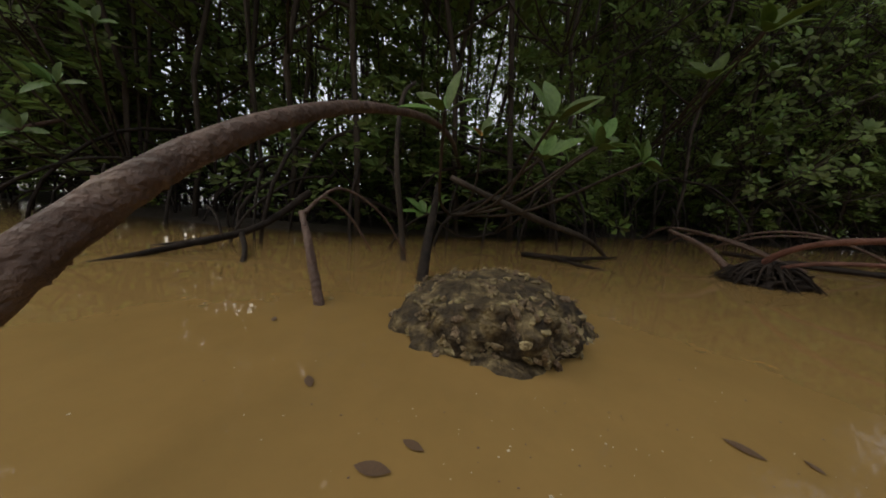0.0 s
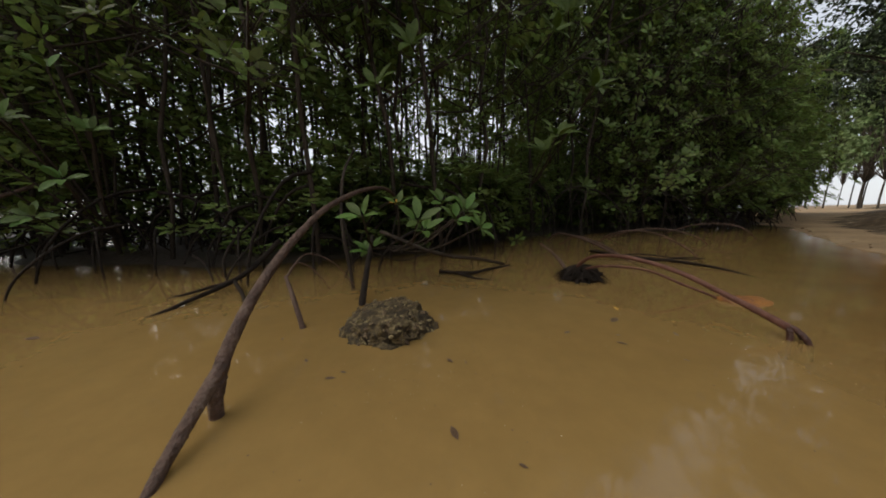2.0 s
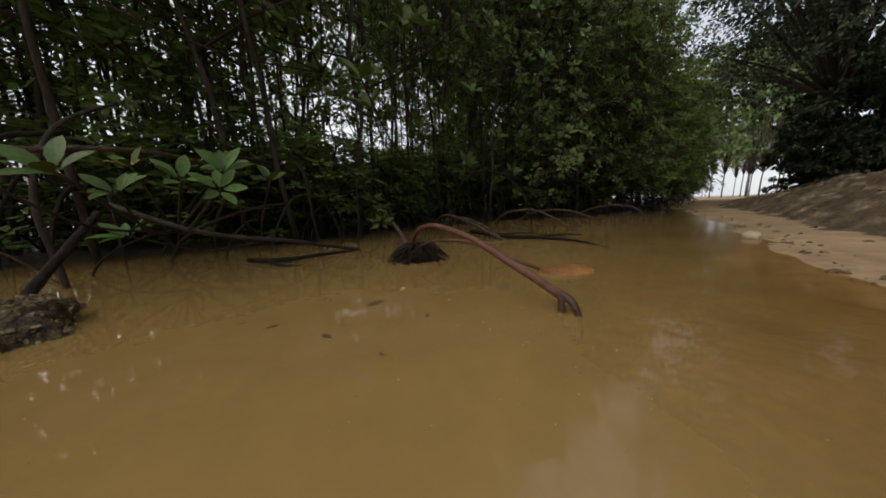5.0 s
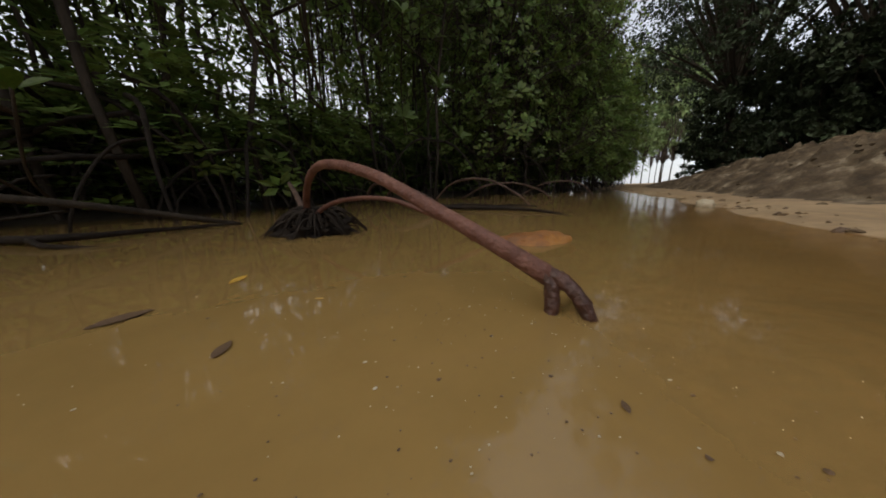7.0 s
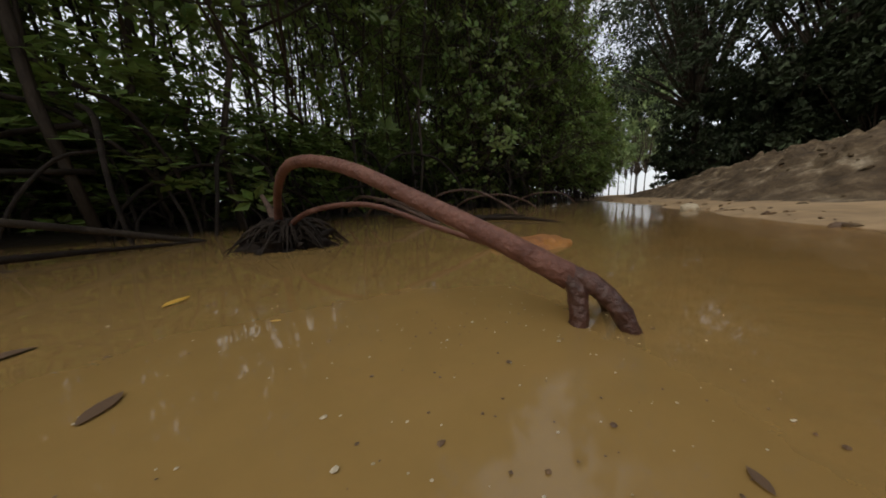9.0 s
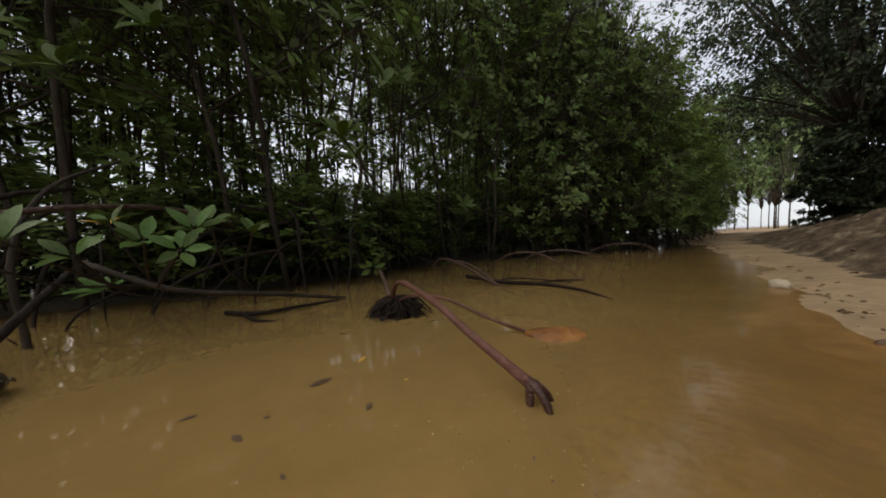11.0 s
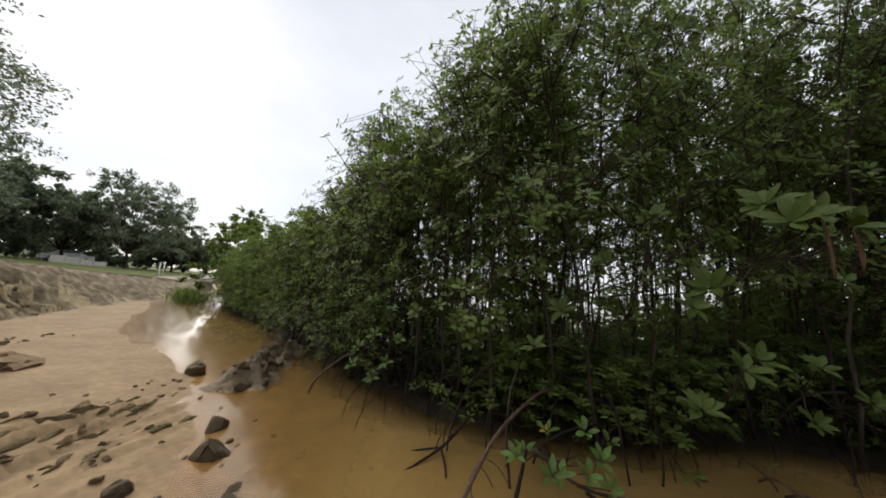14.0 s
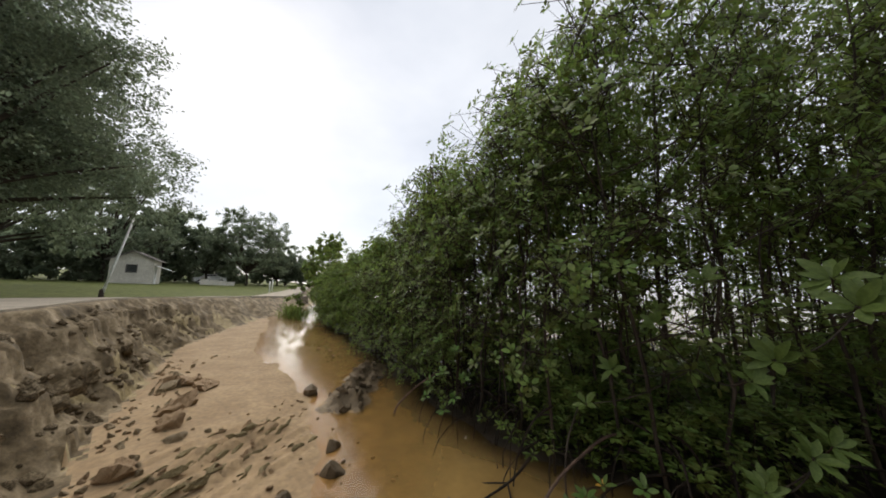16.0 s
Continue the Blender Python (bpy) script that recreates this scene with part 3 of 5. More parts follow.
pole_kinds = [mangrove("mangrove_tree", "slender bare-stemmed mangrove deep in the thicket", 80 + k, 3.0, 0.35, 1.2, 40, 0.010, 3, (0.045, 0.07), True) for k in range(4)]
for k in range(120):
    x = rng.uniform(-2.4, 2.8)
    m = Matrix.LocRotScale((x, edge_y(x) + rng.uniform(0.45, 2.8), 0), Euler((0, 0, rng.uniform(0, 6.28))), None)
    src = pole_kinds[k % 4]
    if k < 4:
        ob = src
        ob.matrix_basis = m
    else:
        ob = copy_thing(src, m)
    ob.scale = (0.9, 0.9, rng.uniform(0.9, 1.3))

sapling_kinds = [mangrove("mangrove_sapling", "low shaded mangrove sapling among the stems", 90 + k, 1.5, 0.45, 0.06, 80, 0.010, 4, (0.05, 0.08), True) for k in range(4)]
for k in range(282):
    x = rng.uniform(-0.7, 2.4) if k >= 250 else rng.uniform(-1.8, 3.6) if k < 60 else rng.uniform(-1.0, 2.2) if k < 90 else rng.uniform(-5.0, 7.0) if k < 170 else rng.uniform(1.8, 7.5)
    y = edge_y(x) + (rng.uniform(0.45, 1.5) if k >= 250 else rng.uniform(0.25, 0.7) if 100 < k < 112 else rng.uniform(0.7, 4.0))
    src = sapling_kinds[k % 4]
    m = Matrix.LocRotScale((x, y, 0), Euler((0, 0, rng.uniform(0, 6.28))), None)
    if k < 4:
        ob = src
        ob.matrix_basis = m
    else:
        ob = copy_thing(src, m)
    ob.scale = (1, 1, rng.uniform(0.45, 0.9) if 100 < k < 112 else rng.uniform(0.25, 0.9) if k < 115 else rng.uniform(0.25, 0.45) if k < 170 or k >= 250 else rng.uniform(0.3, 0.7))


# ---------------------------------------------------------------- leafy shoots in front of the thicket
def leaf_mesh(name, length, width, mat, seed, droop=0.16):
    rr = random.Random(seed)
    prof = [(0.0, 0.05), (0.15, 0.5), (0.35, 0.92), (0.55, 1.0), (0.75, 0.78), (0.9, 0.4), (1.0, 0.03)]
    verts, faces = [], []
    curl = rr.uniform(-0.05, 0.05)
    for t, w in prof:
        z = -droop * length * t * t
        verts += [(-w * width / 2, t * length, z + w * width * 0.14 + curl * w * width), (0, t * length, z), (w * width / 2, t * length, z + w * width * 0.14)]
    for i in range(len(prof) - 1):
        a = 3 * i
        faces += [(a, a + 1, a + 4, a + 3), (a + 1, a + 2, a + 5, a + 4)]
    up = len(verts)
    verts += [(x * 0.98, y, z - 0.0012) for x, y, z in verts]
    faces += [tuple(i + up for i in f[::-1]) for f in faces]
    return raw_mesh(name, verts, faces, mat, True)


YOUNG_LEAVES = [leaf_mesh("leaf", 0.105, 0.045, YOUNG, 1), leaf_mesh("leaf", 0.09, 0.042, YOUNG, 2, 0.05), leaf_mesh("leaf", 0.115, 0.044, YOUNG, 3, 0.28)]
OLD_LEAVES = [leaf_mesh("leaf", 0.12, 0.048, LEAF, 4), leaf_mesh("leaf", 0.105, 0.046, LEAF, 5, 0.08), leaf_mesh("leaf", 0.125, 0.046, LEAF, 6, 0.3)]
YELLOW_LEAF = leaf_mesh("leaf", 0.08, 0.036, YELLOW, 7, 0.3)


def add_rosette(ob, centre, axis, meshes, n, rr, size=1.0, yellow=0):
    a = Vector(axis).normalized()
    q = a.to_track_quat("Z", "Y")
    for k in range(n):
        ang = k * 2.4 + rr.uniform(-0.3, 0.3)
        lift = rr.uniform(5, 35) + 38 * k / n
        leaf = part("leaf", YELLOW_LEAF if k < yellow else rr.choice(meshes), ob, "yellowing leaf" if k < yellow else "")
        s = size * rr.uniform(0.8, 1.1)
        leaf.matrix_local = Matrix.Translation(centre) @ q.to_matrix().to_4x4() @ pose(0, 0, 0, 0, 0, math.degrees(ang)) @ pose(0, 0.008, 0, lift, 0, 0) @ Matrix.Diagonal((s, s, s, 1))


def shoot(label, base, rosette_list, seed, meshes, size=1.0, n=(6, 8), propagules=()):
    """A leafy branch: one stem to each rosette from a shared base."""
    rr = random.Random(seed)
    ob = thing("mangrove_shoot", label, "mangrove shoot")
    for (c, axis, yellow) in rosette_list:
        c, b = Vector(c), Vector(base)
        line = smooth_line([b, b.lerp(c, 0.55) + Vector((rr.uniform(-0.03, 0.03), rr.uniform(-0.03, 0.03), -0.05)), c], 6)
        v, f = tube(line, lerp_radii([0.0045, 0.0028], len(line)), 6, 0.08, rr)
        part("stem", raw_mesh("stem", v, f, BARK, True), ob)
        add_rosette(ob, c, axis, meshes, rr.randint(*n), rr, size, yellow)
    for c, length in propagules:
        c = Vector(c)
        line = [c + Vector((0.012 * math.sin(t * 2), 0.004 * t, -length * t)) for t in np.linspace(0, 1, 8)]
        v, f = tube(line, [0.003, 0.004, 0.0055, 0.0065, 0.007, 0.007, 0.006, 0.002], 7)
        part("propagule", raw_mesh("propagule", v, f, BROWN_LEAF, True), ob, "long hanging brown seedling")
    return ob


shoot("young mangrove shoot with fresh green leaves over the water", (-0.02, 1.05, 0.12), [
    ((-0.075, 0.55, 0.292), (-0.3, -0.5, 0.9), 0), ((0.085, 0.51, 0.280), (0.1, -0.7, 0.7), 0), ((0.11, 0.60, 0.245), (0.0, -0.6, 0.7), 0),
    ((0.275, 0.705, 0.305), (0.2, -0.6, 0.8), 0), ((0.03, 0.80, 0.325), (0, -0.3, 1), 2), ((0.300, 0.60, 0.250), (0.5, -0.6, 0.5), 0), ((0.22, 0.62, 0.275), (0.3, -0.6, 0.7), 0)], 3, YOUNG_LEAVES, 0.58, (5, 7))
shoot("sunlit young mangrove shoot with yellow-green leaves", (-1.45, 1.45, 0.15), [
    ((-1.20, 1.00, 0.42), (0.3, -0.7, 0.7), 0), ((-1.32, 0.98, 0.62), (0.2, -0.6, 0.8), 0), ((-1.48, 0.98, 0.50), (-0.2, -0.6, 0.8), 0), ((-1.22, 1.05, 0.82), (0.2, -0.5, 0.9), 0),
    ((-1.40, 1.02, 0.90), (0.1, -0.6, 0.8), 0), ((-1.60, 1.05, 0.74), (-0.3, -0.6, 0.8), 0), ((-1.10, 1.02, 0.60), (0.4, -0.6, 0.7), 0), ((-1.55, 1.0, 0.34), (0, -0.7, 0.6), 0), ((-1.32, 1.0, 0.28), (0.2, -0.8, 0.5), 0)], 13, YOUNG_LEAVES, 0.6, (6, 9))
shoot("mangrove branch with hanging seedlings and grey-green leaves", (1.25, 1.65, 1.35), [
    ((1.065, 0.775, 1.43), (0, -0.7, 0.6), 0), ((0.93, 0.80, 1.50), (-0.5, -0.6, 0.6), 0), ((1.18, 0.82, 1.39), (0.5, -0.6, 0.6), 0), ((0.95, 0.70, 1.39), (-0.3, -0.8, 0.5), 0), ((0.76, 0.9, 1.12), (-0.3, -0.8, 0.5), 0)], 4, OLD_LEAVES, 0.9, (7, 9), [((1.08, 0.78, 1.41), 0.24), ((1.18, 0.82, 1.38), 0.17)])
shoot("low mangrove branch of dark leaves above the water", (0.95, 1.5, 0.45), [
    ((0.655, 0.755, 0.595), (0, -0.6, 0.8), 0), ((0.80, 0.76, 0.78), (0.2, -0.6, 0.8), 0), ((0.87, 0.83, 0.82), (0.4, -0.6, 0.8), 0), ((0.69, 0.9, 0.56), (-0.4, -0.4, 0.9), 0)], 5, OLD_LEAVES, 0.75, (6, 9))
shoot("low mangrove branch of dark leaves above the water", (0.5, 1.5, 0.9), [
    ((0.33, 0.95, 1.24), (-0.2, -0.7, 0.7), 0), ((0.56, 0.95, 1.5), (0, -0.7, 0.7), 0), ((-0.035, 0.80, 0.745), (-0.3, -0.6, 0.8), 0), ((0.1, 0.92, 0.95), (0, -0.7, 0.7), 0), ((0.675, 0.86, 1.02), (0.3, -0.7, 0.6), 0)], 6, OLD_LEAVES, 0.75, (6, 9))
shoot("small mangrove seedling shoot at the roots", (0.2, 1.25, 0.05), [
    ((0.22, 0.895, 0.335), (0.1, -0.6, 0.8), 0), ((0.33, 0.93, 0.30), (0.2, -0.5, 0.8), 0), ((-0.10, 0.95, 0.12), (-0.2, -0.4, 0.9), 0)], 7, YOUNG_LEAVES, 0.7, (5, 7))
shoot("mangrove branch with pale green leaf rosettes", (1.6, 2.1, 0.5), [
    ((1.236, 1.2, 0.77), (0, -0.6, 0.8), 0), ((1.32, 1.45, 0.45), (0.2, -0.7, 0.6), 0), ((1.5, 1.4, 0.6), (0.3, -0.6, 0.7), 0), ((1.75, 1.6, 0.42), (0.3, -0.7, 0.6), 0)], 8, OLD_LEAVES, 0.66, (6, 9))

def lump(name, size, seed, mat, rough=0.28, freq=1.6, sub=3, flat=0.0, cuts=0):
    """A rough stone or clod: a ball broken along flat faces and roughened by noise, its underside flattened."""
    rr = random.Random(seed)
    planes = [(Vector((rr.gauss(0, 1), rr.gauss(0, 1), rr.gauss(0, 0.8))).normalized(), rr.uniform(0.42, 0.72)) for _ in range(cuts + 3 if cuts else 0)]
    bm = bmesh.new()
    bmesh.ops.create_icosphere(bm, subdivisions=sub, radius=1.0)
    off = Vector((seed * 3.7, seed * 1.3, seed * 2.1))
    for v in bm.verts:
        n = v.co.normalized()
        r = 1 + rough * noise.noise(n * freq + off) + rough * 0.55 * noise.noise(n * freq * 2.7 + off) + rough * 0.3 * noise.noise(n * freq * 6.1 + off)
        r = r - 0.22 * max(0.0, noise.noise(n * 1.1 - off))
        co = n * r
        for pn, pd in planes:
            over = co.dot(pn) - pd
            if over > 0:
                co = co - pn * over * 0.88
        if cuts:
            co = co * (1.3 + 0.20 * noise.noise(n * 4.3 + off) + 0.14 * noise.noise(n * 9.0 + off))
        if co.z < -0.35:
            co.z = -0.35 + (co.z + 0.35) * 0.2
        if flat and co.z > flat:
            co.z = flat + (co.z - flat) * 0.35
        v.co = Vector((co.x * size[0], co.y * size[1], co.z * size[2]))
    me = bpy.data.meshes.new(name)
    bm.to_mesh(me)
    bm.free()
    me.materials.append(mat)
    me.polygons.foreach_set("use_smooth", [cuts == 0] * len(me.polygons))
    return me


# ---------------------------------------------------------------- arched roots
def knots(line, radii, n, rr, size):
    """Small bark warts along a root."""
    chunks = []
    for _ in range(n):
        i = rr.randrange(1, len(line) - 1)
        d = (line[i + 1] - line[i]).normalized()
        s = d.orthogonal().normalized()
        a = rr.uniform(0, 6.28)
        out = s * math.cos(a) + d.cross(s) * math.sin(a)
        c = line[i].lerp(line[i + 1], rr.random()) + out * radii[i] * 0.95
        r = rr.uniform(*size)
        v = [c + d * r, c + d.cross(out) * r * 0.7, c - d * r, c - d.cross(out) * r * 0.7, c + out * r * 0.7]
        chunks.append((v, [(0, 1, 4), (1, 2, 4), (2, 3, 4), (3, 0, 4)]))
    return join(*chunks)


def root_part(ob, name, pts, radii, mat, seed, label="", warts=0, sides=12, n=8, rough=0.05, wart=(0.0015, 0.0035)):
    rr = random.Random(seed)
    line = smooth_line(pts, n)
    rad = lerp_radii(radii, len(line))
    chunks = [tube(line, rad, sides, rough, rr)]
    if warts:
        chunks.append(knots(line, rad, warts, rr, wart))
    v, f = join(*chunks)
    return part(name, raw_mesh(name, v, f, mat, True), ob, label)


arch = thing("arched_prop_root", "thick brown mangrove root arching out of the water", "mangrove root")
root_part(arch, "arch", [(-0.263, 0.160, 0.030), (-0.262, 0.200, 0.085), (-0.246, 0.290, 0.165), (-0.222, 0.45, 0.247), (-0.184, 0.66, 0.322), (-0.10, 0.92, 0.385), (-0.02, 1.2, 0.40), (0.05, 1.5, 0.34)], [0.0112, 0.0108, 0.0098, 0.0090, 0.0086, 0.0085, 0.0085, 0.0085], ROOT, 1, "", 320, 14, 14, 0.05, (0.001, 0.0030))
root_part(arch, "side_leg", [(-0.262, 0.165, 0.055), (-0.263, 0.160, 0.02), (-0.264, 0.158, -0.10)], [0.0105, 0.0100, 0.009], ROOT, 2, "short upright leg", 12, 12, 6)
root_part(arch, "lower_arm", [(-0.262, 0.190, 0.072), (-0.266, 0.140, 0.046), (-0.268, 0.095, 0.024), (-0.268, 0.045, -0.002), (-0.268, -0.01, -0.05)], [0.0105, 0.0098, 0.0088, 0.0072, 0.005], ROOT, 3, "split arm dipping into the water", 40, 12, 8)

red = thing("red_arched_root", "reddish mangrove root arching from a dark clump into the pool", "mangrove root")
root_part(red, "arch", [(0.962, 0.196, 0.030), (0.932, 0.236, 0.056), (0.898, 0.293, 0.086), (0.860, 0.375, 0.122), (0.828, 0.465, 0.140), (0.812, 0.57, 0.140), (0.802, 0.68, 0.115), (0.798, 0.75, 0.065), (0.800, 0.78, 0.0)], [0.0094, 0.0082, 0.0075, 0.0071, 0.0070, 0.0068, 0.0068, 0.008, 0.010], RED_ROOT, 4, "", 60, 14, 10, 0.03)
root_part(red, "side_branch", [(0.80, 0.77, 0.03), (0.85, 0.68, 0.075), (0.93, 0.56, 0.085), (1.02, 0.49, 0.045), (1.10, 0.46, 0.012), (1.18, 0.44, -0.02)], [0.0055, 0.005, 0.0045, 0.0048, 0.0045, 0.003], RED_ROOT, 5, "thinner side branch", 20, 10, 8)
root_part(red, "stub", [(0.80, 0.82, 0.01), (0.785, 0.90, 0.075), (0.768, 1.02, 0.120)], [0.010, 0.008, 0.006], ROOT, 6, "broken grey stub", 6, 9, 6)
for k, (dx, dy, dz, r) in enumerate([(0.016, -0.042, -0.070, 0.0070), (-0.006, -0.014, -0.085, 0.0066), (0.040, -0.012, -0.065, 0.0055)]):
    c = Vector((0.962, 0.196, 0.030))
    root_part(red, "root_toe", [c + Vector((-0.006, 0.010, 0.004)), c + Vector((dx * 0.35, dy * 0.35, -0.004)), c + Vector((dx * 0.8, dy * 0.8, dz * 0.40)), c + Vector((dx, dy, dz))], [r * 1.15, r, r * 0.85, r * 0.45], WET_RED, 20 + k, "dark wet root end" if k == 0 else "", 10, 10, 7, 0.12)
mud_knot = part("mud_knot", lump("mud_knot", (0.072, 0.060, 0.036), 14, DARK_ROOT, 0.9, 4.5, 4), red, "black mud and fibres caught round the root")
mud_knot.location = (0.815, 0.760, 0.0)
rr = random.Random(9)
for k in range(110):
    a = rr.uniform(0, 6.28)
    reach = rr.uniform(0.04, 0.13)
    c = Vector((0.815, 0.755, 0.0))
    d = Vector((math.cos(a), math.sin(a) * 0.8, 0))
    root_part(red, "root_fibre", [c + Vector((rr.uniform(-0.02, 0.02), rr.uniform(-0.02, 0.02), rr.uniform(0.02, 0.06))), c + d * reach * 0.5 + Vector((0, 0, rr.uniform(0.02, 0.06))), c + d * reach + Vector((0, 0, rr.uniform(-0.014, 0.008)))], [0.0042, 0.0030, 0.0012], DARK_ROOT, 40 + k, "wet black fibre" if k == 0 else "", 0, 6, 4, 0.2)


def stick(name, label, pts, radii, mat, seed, category="branch", warts=0, twigs=()):
    ob = thing(name, label, category)
    root_part(ob, "stem", pts, radii, mat, seed, "", warts, 9, 6, 0.1)
    for k, (p2, r2) in enumerate(twigs):
        root_part(ob, "twig", p2, r2, mat, seed + 50 + k, "", 0, 7, 6, 0.1)
    return ob


stick("root_peg", "short brown root stub with forked rootlets standing in the water", [(-0.215, 0.44, -0.08), (-0.232, 0.46, 0.0), (-0.268, 0.51, 0.080), (-0.300, 0.56, 0.118)], [0.008, 0.0072, 0.0058, 0.0045], ROOT, 70, "mangrove root", 10,
      [([(-0.298, 0.555, 0.112), (-0.285, 0.62, 0.145), (-0.25, 0.66, 0.11), (-0.21, 0.68, 0.04)], [0.0036, 0.003, 0.0026, 0.002]), ([(-0.30, 0.56, 0.115), (-0.27, 0.66, 0.165), (-0.20, 0.72, 0.12), (-0.14, 0.76, 0.02)], [0.003, 0.0028, 0.0024, 0.002])])
stick("root_post", "slim dark root leaning behind the oyster rock", [(-0.098, 0.60, -0.09), (-0.096, 0.61, 0.0), (-0.086, 0.70, 0.09), (-0.070, 0.82, 0.20)], [0.012, 0.012, 0.010, 0.008], DARK_ROOT, 71, "mangrove root", 8)
stick("root_post", "thin upright grey root at the thicket edge", [(-0.145, 0.79, -0.06), (-0.155, 0.79, 0.06), (-0.180, 0.81, 0.25), (-0.185, 0.92, 0.44), (-0.17, 1.15, 0.58)], [0.008, 0.0075, 0.007, 0.006, 0.005], BARK, 72, "mangrove root", 6)
stick("fallen_branch", "long brown branch slanting down into the water", [(-0.04, 0.81, 0.22), (0.18, 0.78, 0.132), (0.40, 0.90, 0.075), (0.60, 1.10, 0.0), (0.70, 1.2, -0.04)], [0.0075, 0.008, 0.008, 0.007, 0.005], BARK, 73, "branch", 20)
stick("fallen_branch", "dark forked driftwood lying in the shallows", [(0.22, 0.96, 0.01), (0.35, 0.89, 0.014), (0.46, 0.96, 0.01), (0.62, 1.06, 0.004)], [0.008, 0.008, 0.006, 0.003], DARK_ROOT, 74, "driftwood", 6, [([(0.30, 0.90, 0.012), (0.36, 0.83, 0.006), (0.45, 0.82, -0.006)], [0.006, 0.005, 0.003])])
stick("fallen_branch", "arched pale roots dipping into the shallows", [(1.12, 1.55, 0.05), (1.15, 1.45, 0.12), (1.22, 1.28, 0.10), (1.32, 1.08, 0.02), (1.40, 0.99, -0.03)], [0.006, 0.007, 0.008, 0.007, 0.006], ROOT, 75, "mangrove root", 10, [([(1.20, 1.50, 0.03), (1.24, 1.38, 0.105), (1.30, 1.20, 0.07), (1.36, 1.08, 0.0)], [0.006, 0.007, 0.007, 0.006])])
stick("fallen_branch", "long thin dark branch lying across the shallows", [(1.25, 1.25, 0.03), (1.40, 1.08, 0.014), (1.56, 0.97, 0.01), (1.62, 0.80, 0.008), (1.64, 0.66, -0.004)], [0.010, 0.010, 0.009, 0.006, 0.003], DARK_ROOT, 76, "branch", 8, [([(1.52, 1.0, 0.01), (1.68, 1.02, 0.014), (1.86, 1.03, 0.0)], [0.006, 0.005, 0.003]), ([(1.36, 1.12, 0.012), (1.50, 1.14, 0.02), (1.75, 1.0, 0.0)], [0.006, 0.005, 0.003])])
stick("arched_prop_root", "pale thin root arching over the shallows", [(2.0, 1.95, 0.0), (2.08, 1.75, 0.10), (2.22, 1.58, 0.12), (2.42, 1.50, 0.06), (2.55, 1.48, -0.03)], [0.007, 0.007, 0.006, 0.006, 0.005], ROOT, 77, "mangrove root", 8)
stick("arched_prop_root", "pale thin root arching over the shallows", [(1.54, 1.58, 0.0), (1.60, 1.43, 0.12), (1.71, 1.27, 0.14), (1.82, 1.13, 0.06), (1.89, 1.06, -0.03)], [0.006, 0.006, 0.006, 0.005], ROOT, 78, "mangrove root", 8)
stick("arched_prop_root", "pale thin root arching over the shallows", [(2.9, 2.2, 0.0), (3.0, 1.95, 0.12), (3.2, 1.75, 0.12), (3.4, 1.68, -0.03)], [0.007, 0.007, 0.006, 0.005], ROOT, 79, "mangrove root", 8)
stick("fallen_branch", "dark root spreading into the water", [(-0.50, 1.05, 0.16), (-0.58, 0.90, 0.05), (-0.66, 0.70, 0.01), (-0.76, 0.50, -0.02)], [0.012, 0.010, 0.007, 0.003], DARK_ROOT, 80, "mangrove root", 6, [([(-0.60, 0.86, 0.035), (-0.50, 0.72, 0.01), (-0.45, 0.62, -0.02)], [0.007, 0.006, 0.004]), ([(-0.60, 0.86, 0.035), (-0.75, 0.80, 0.0), (-0.86, 0.70, -0.02)], [0.006, 0.005, 0.003])])
stick("leaning_root", "pale leaning root at the thicket edge", [(-2.12, 1.06, -0.06), (-2.10, 1.12, 0.08), (-1.98, 1.30, 0.26), (-1.80, 1.5, 0.42)], [0.013, 0.013, 0.011, 0.009], ROOT, 81, "mangrove root", 8)
for k, x in enumerate(np.arange(-2.9, 4.6, 0.22)):
    rr = random.Random(200 + k)
    y = edge_y(x) + rr.uniform(-0.12, 0.12)
    h, dx, reach = rr.uniform(0.08, 0.28), rr.uniform(-0.2, 0.2), rr.uniform(0.10, 0.34)
    stick("prop_root", "thin prop root at the water's edge, darkened for thicket shade", [(x, y + 0.12, h), (x + dx * 0.4, y + 0.12 - reach * 0.4, h * 0.85), (x + dx * 0.8, y + 0.12 - reach * 0.85, h * 0.3), (x + dx, y + 0.12 - reach, -0.10)], [0.005, 0.0045, 0.004, 0.003], DARK_ROOT, 300 + k, "mangrove root")


# ---------------------------------------------------------------- stones, clods and litter
rock = thing("oyster_rock", "rounded rock crusted with pale oyster shells, half under water", "rock", at=(0.0, 0.425, -0.014))
rock_mesh = lump("body", (0.114, 0.108, 0.098), 4, STONE, 0.26, 1.5, 5, 0.62)
part("body", rock_mesh, rock)
part("ledge", lump("ledge", (0.095, 0.060, 0.034), 7, STONE, 0.22, 1.7, 4), rock, "wet ledge at the foot of the rock").location = (0.016, -0.060, -0.010)
shell_meshes = []
for k in range(5):
    rr = random.Random(500 + k)
    verts, faces = [(0, 0, 0.003)], []
    ring = []
    for j in range(9):
        a = 6.28 * j / 9
        r = rr.uniform(0.55, 1.1) * (1.25 if abs(a - 1.57) < 0.8 else 1.0)
        ring.append((math.cos(a) * r * 0.0045, math.sin(a) * r * 0.0068, rr.uniform(0.0, 0.0035)))
    verts += ring + [(x * 1.05, y * 1.05, z - 0.004) for x, y, z in ring]
    for j in range(9):
        b = (j + 1) % 9
        faces += [(0, 1 + j, 1 + b), (1 + j, 10 + j, 10 + b, 1 + b)]
    shell_meshes.append(raw_mesh("oyster_shell", verts, faces, SHELL))
rr = random.Random(77)
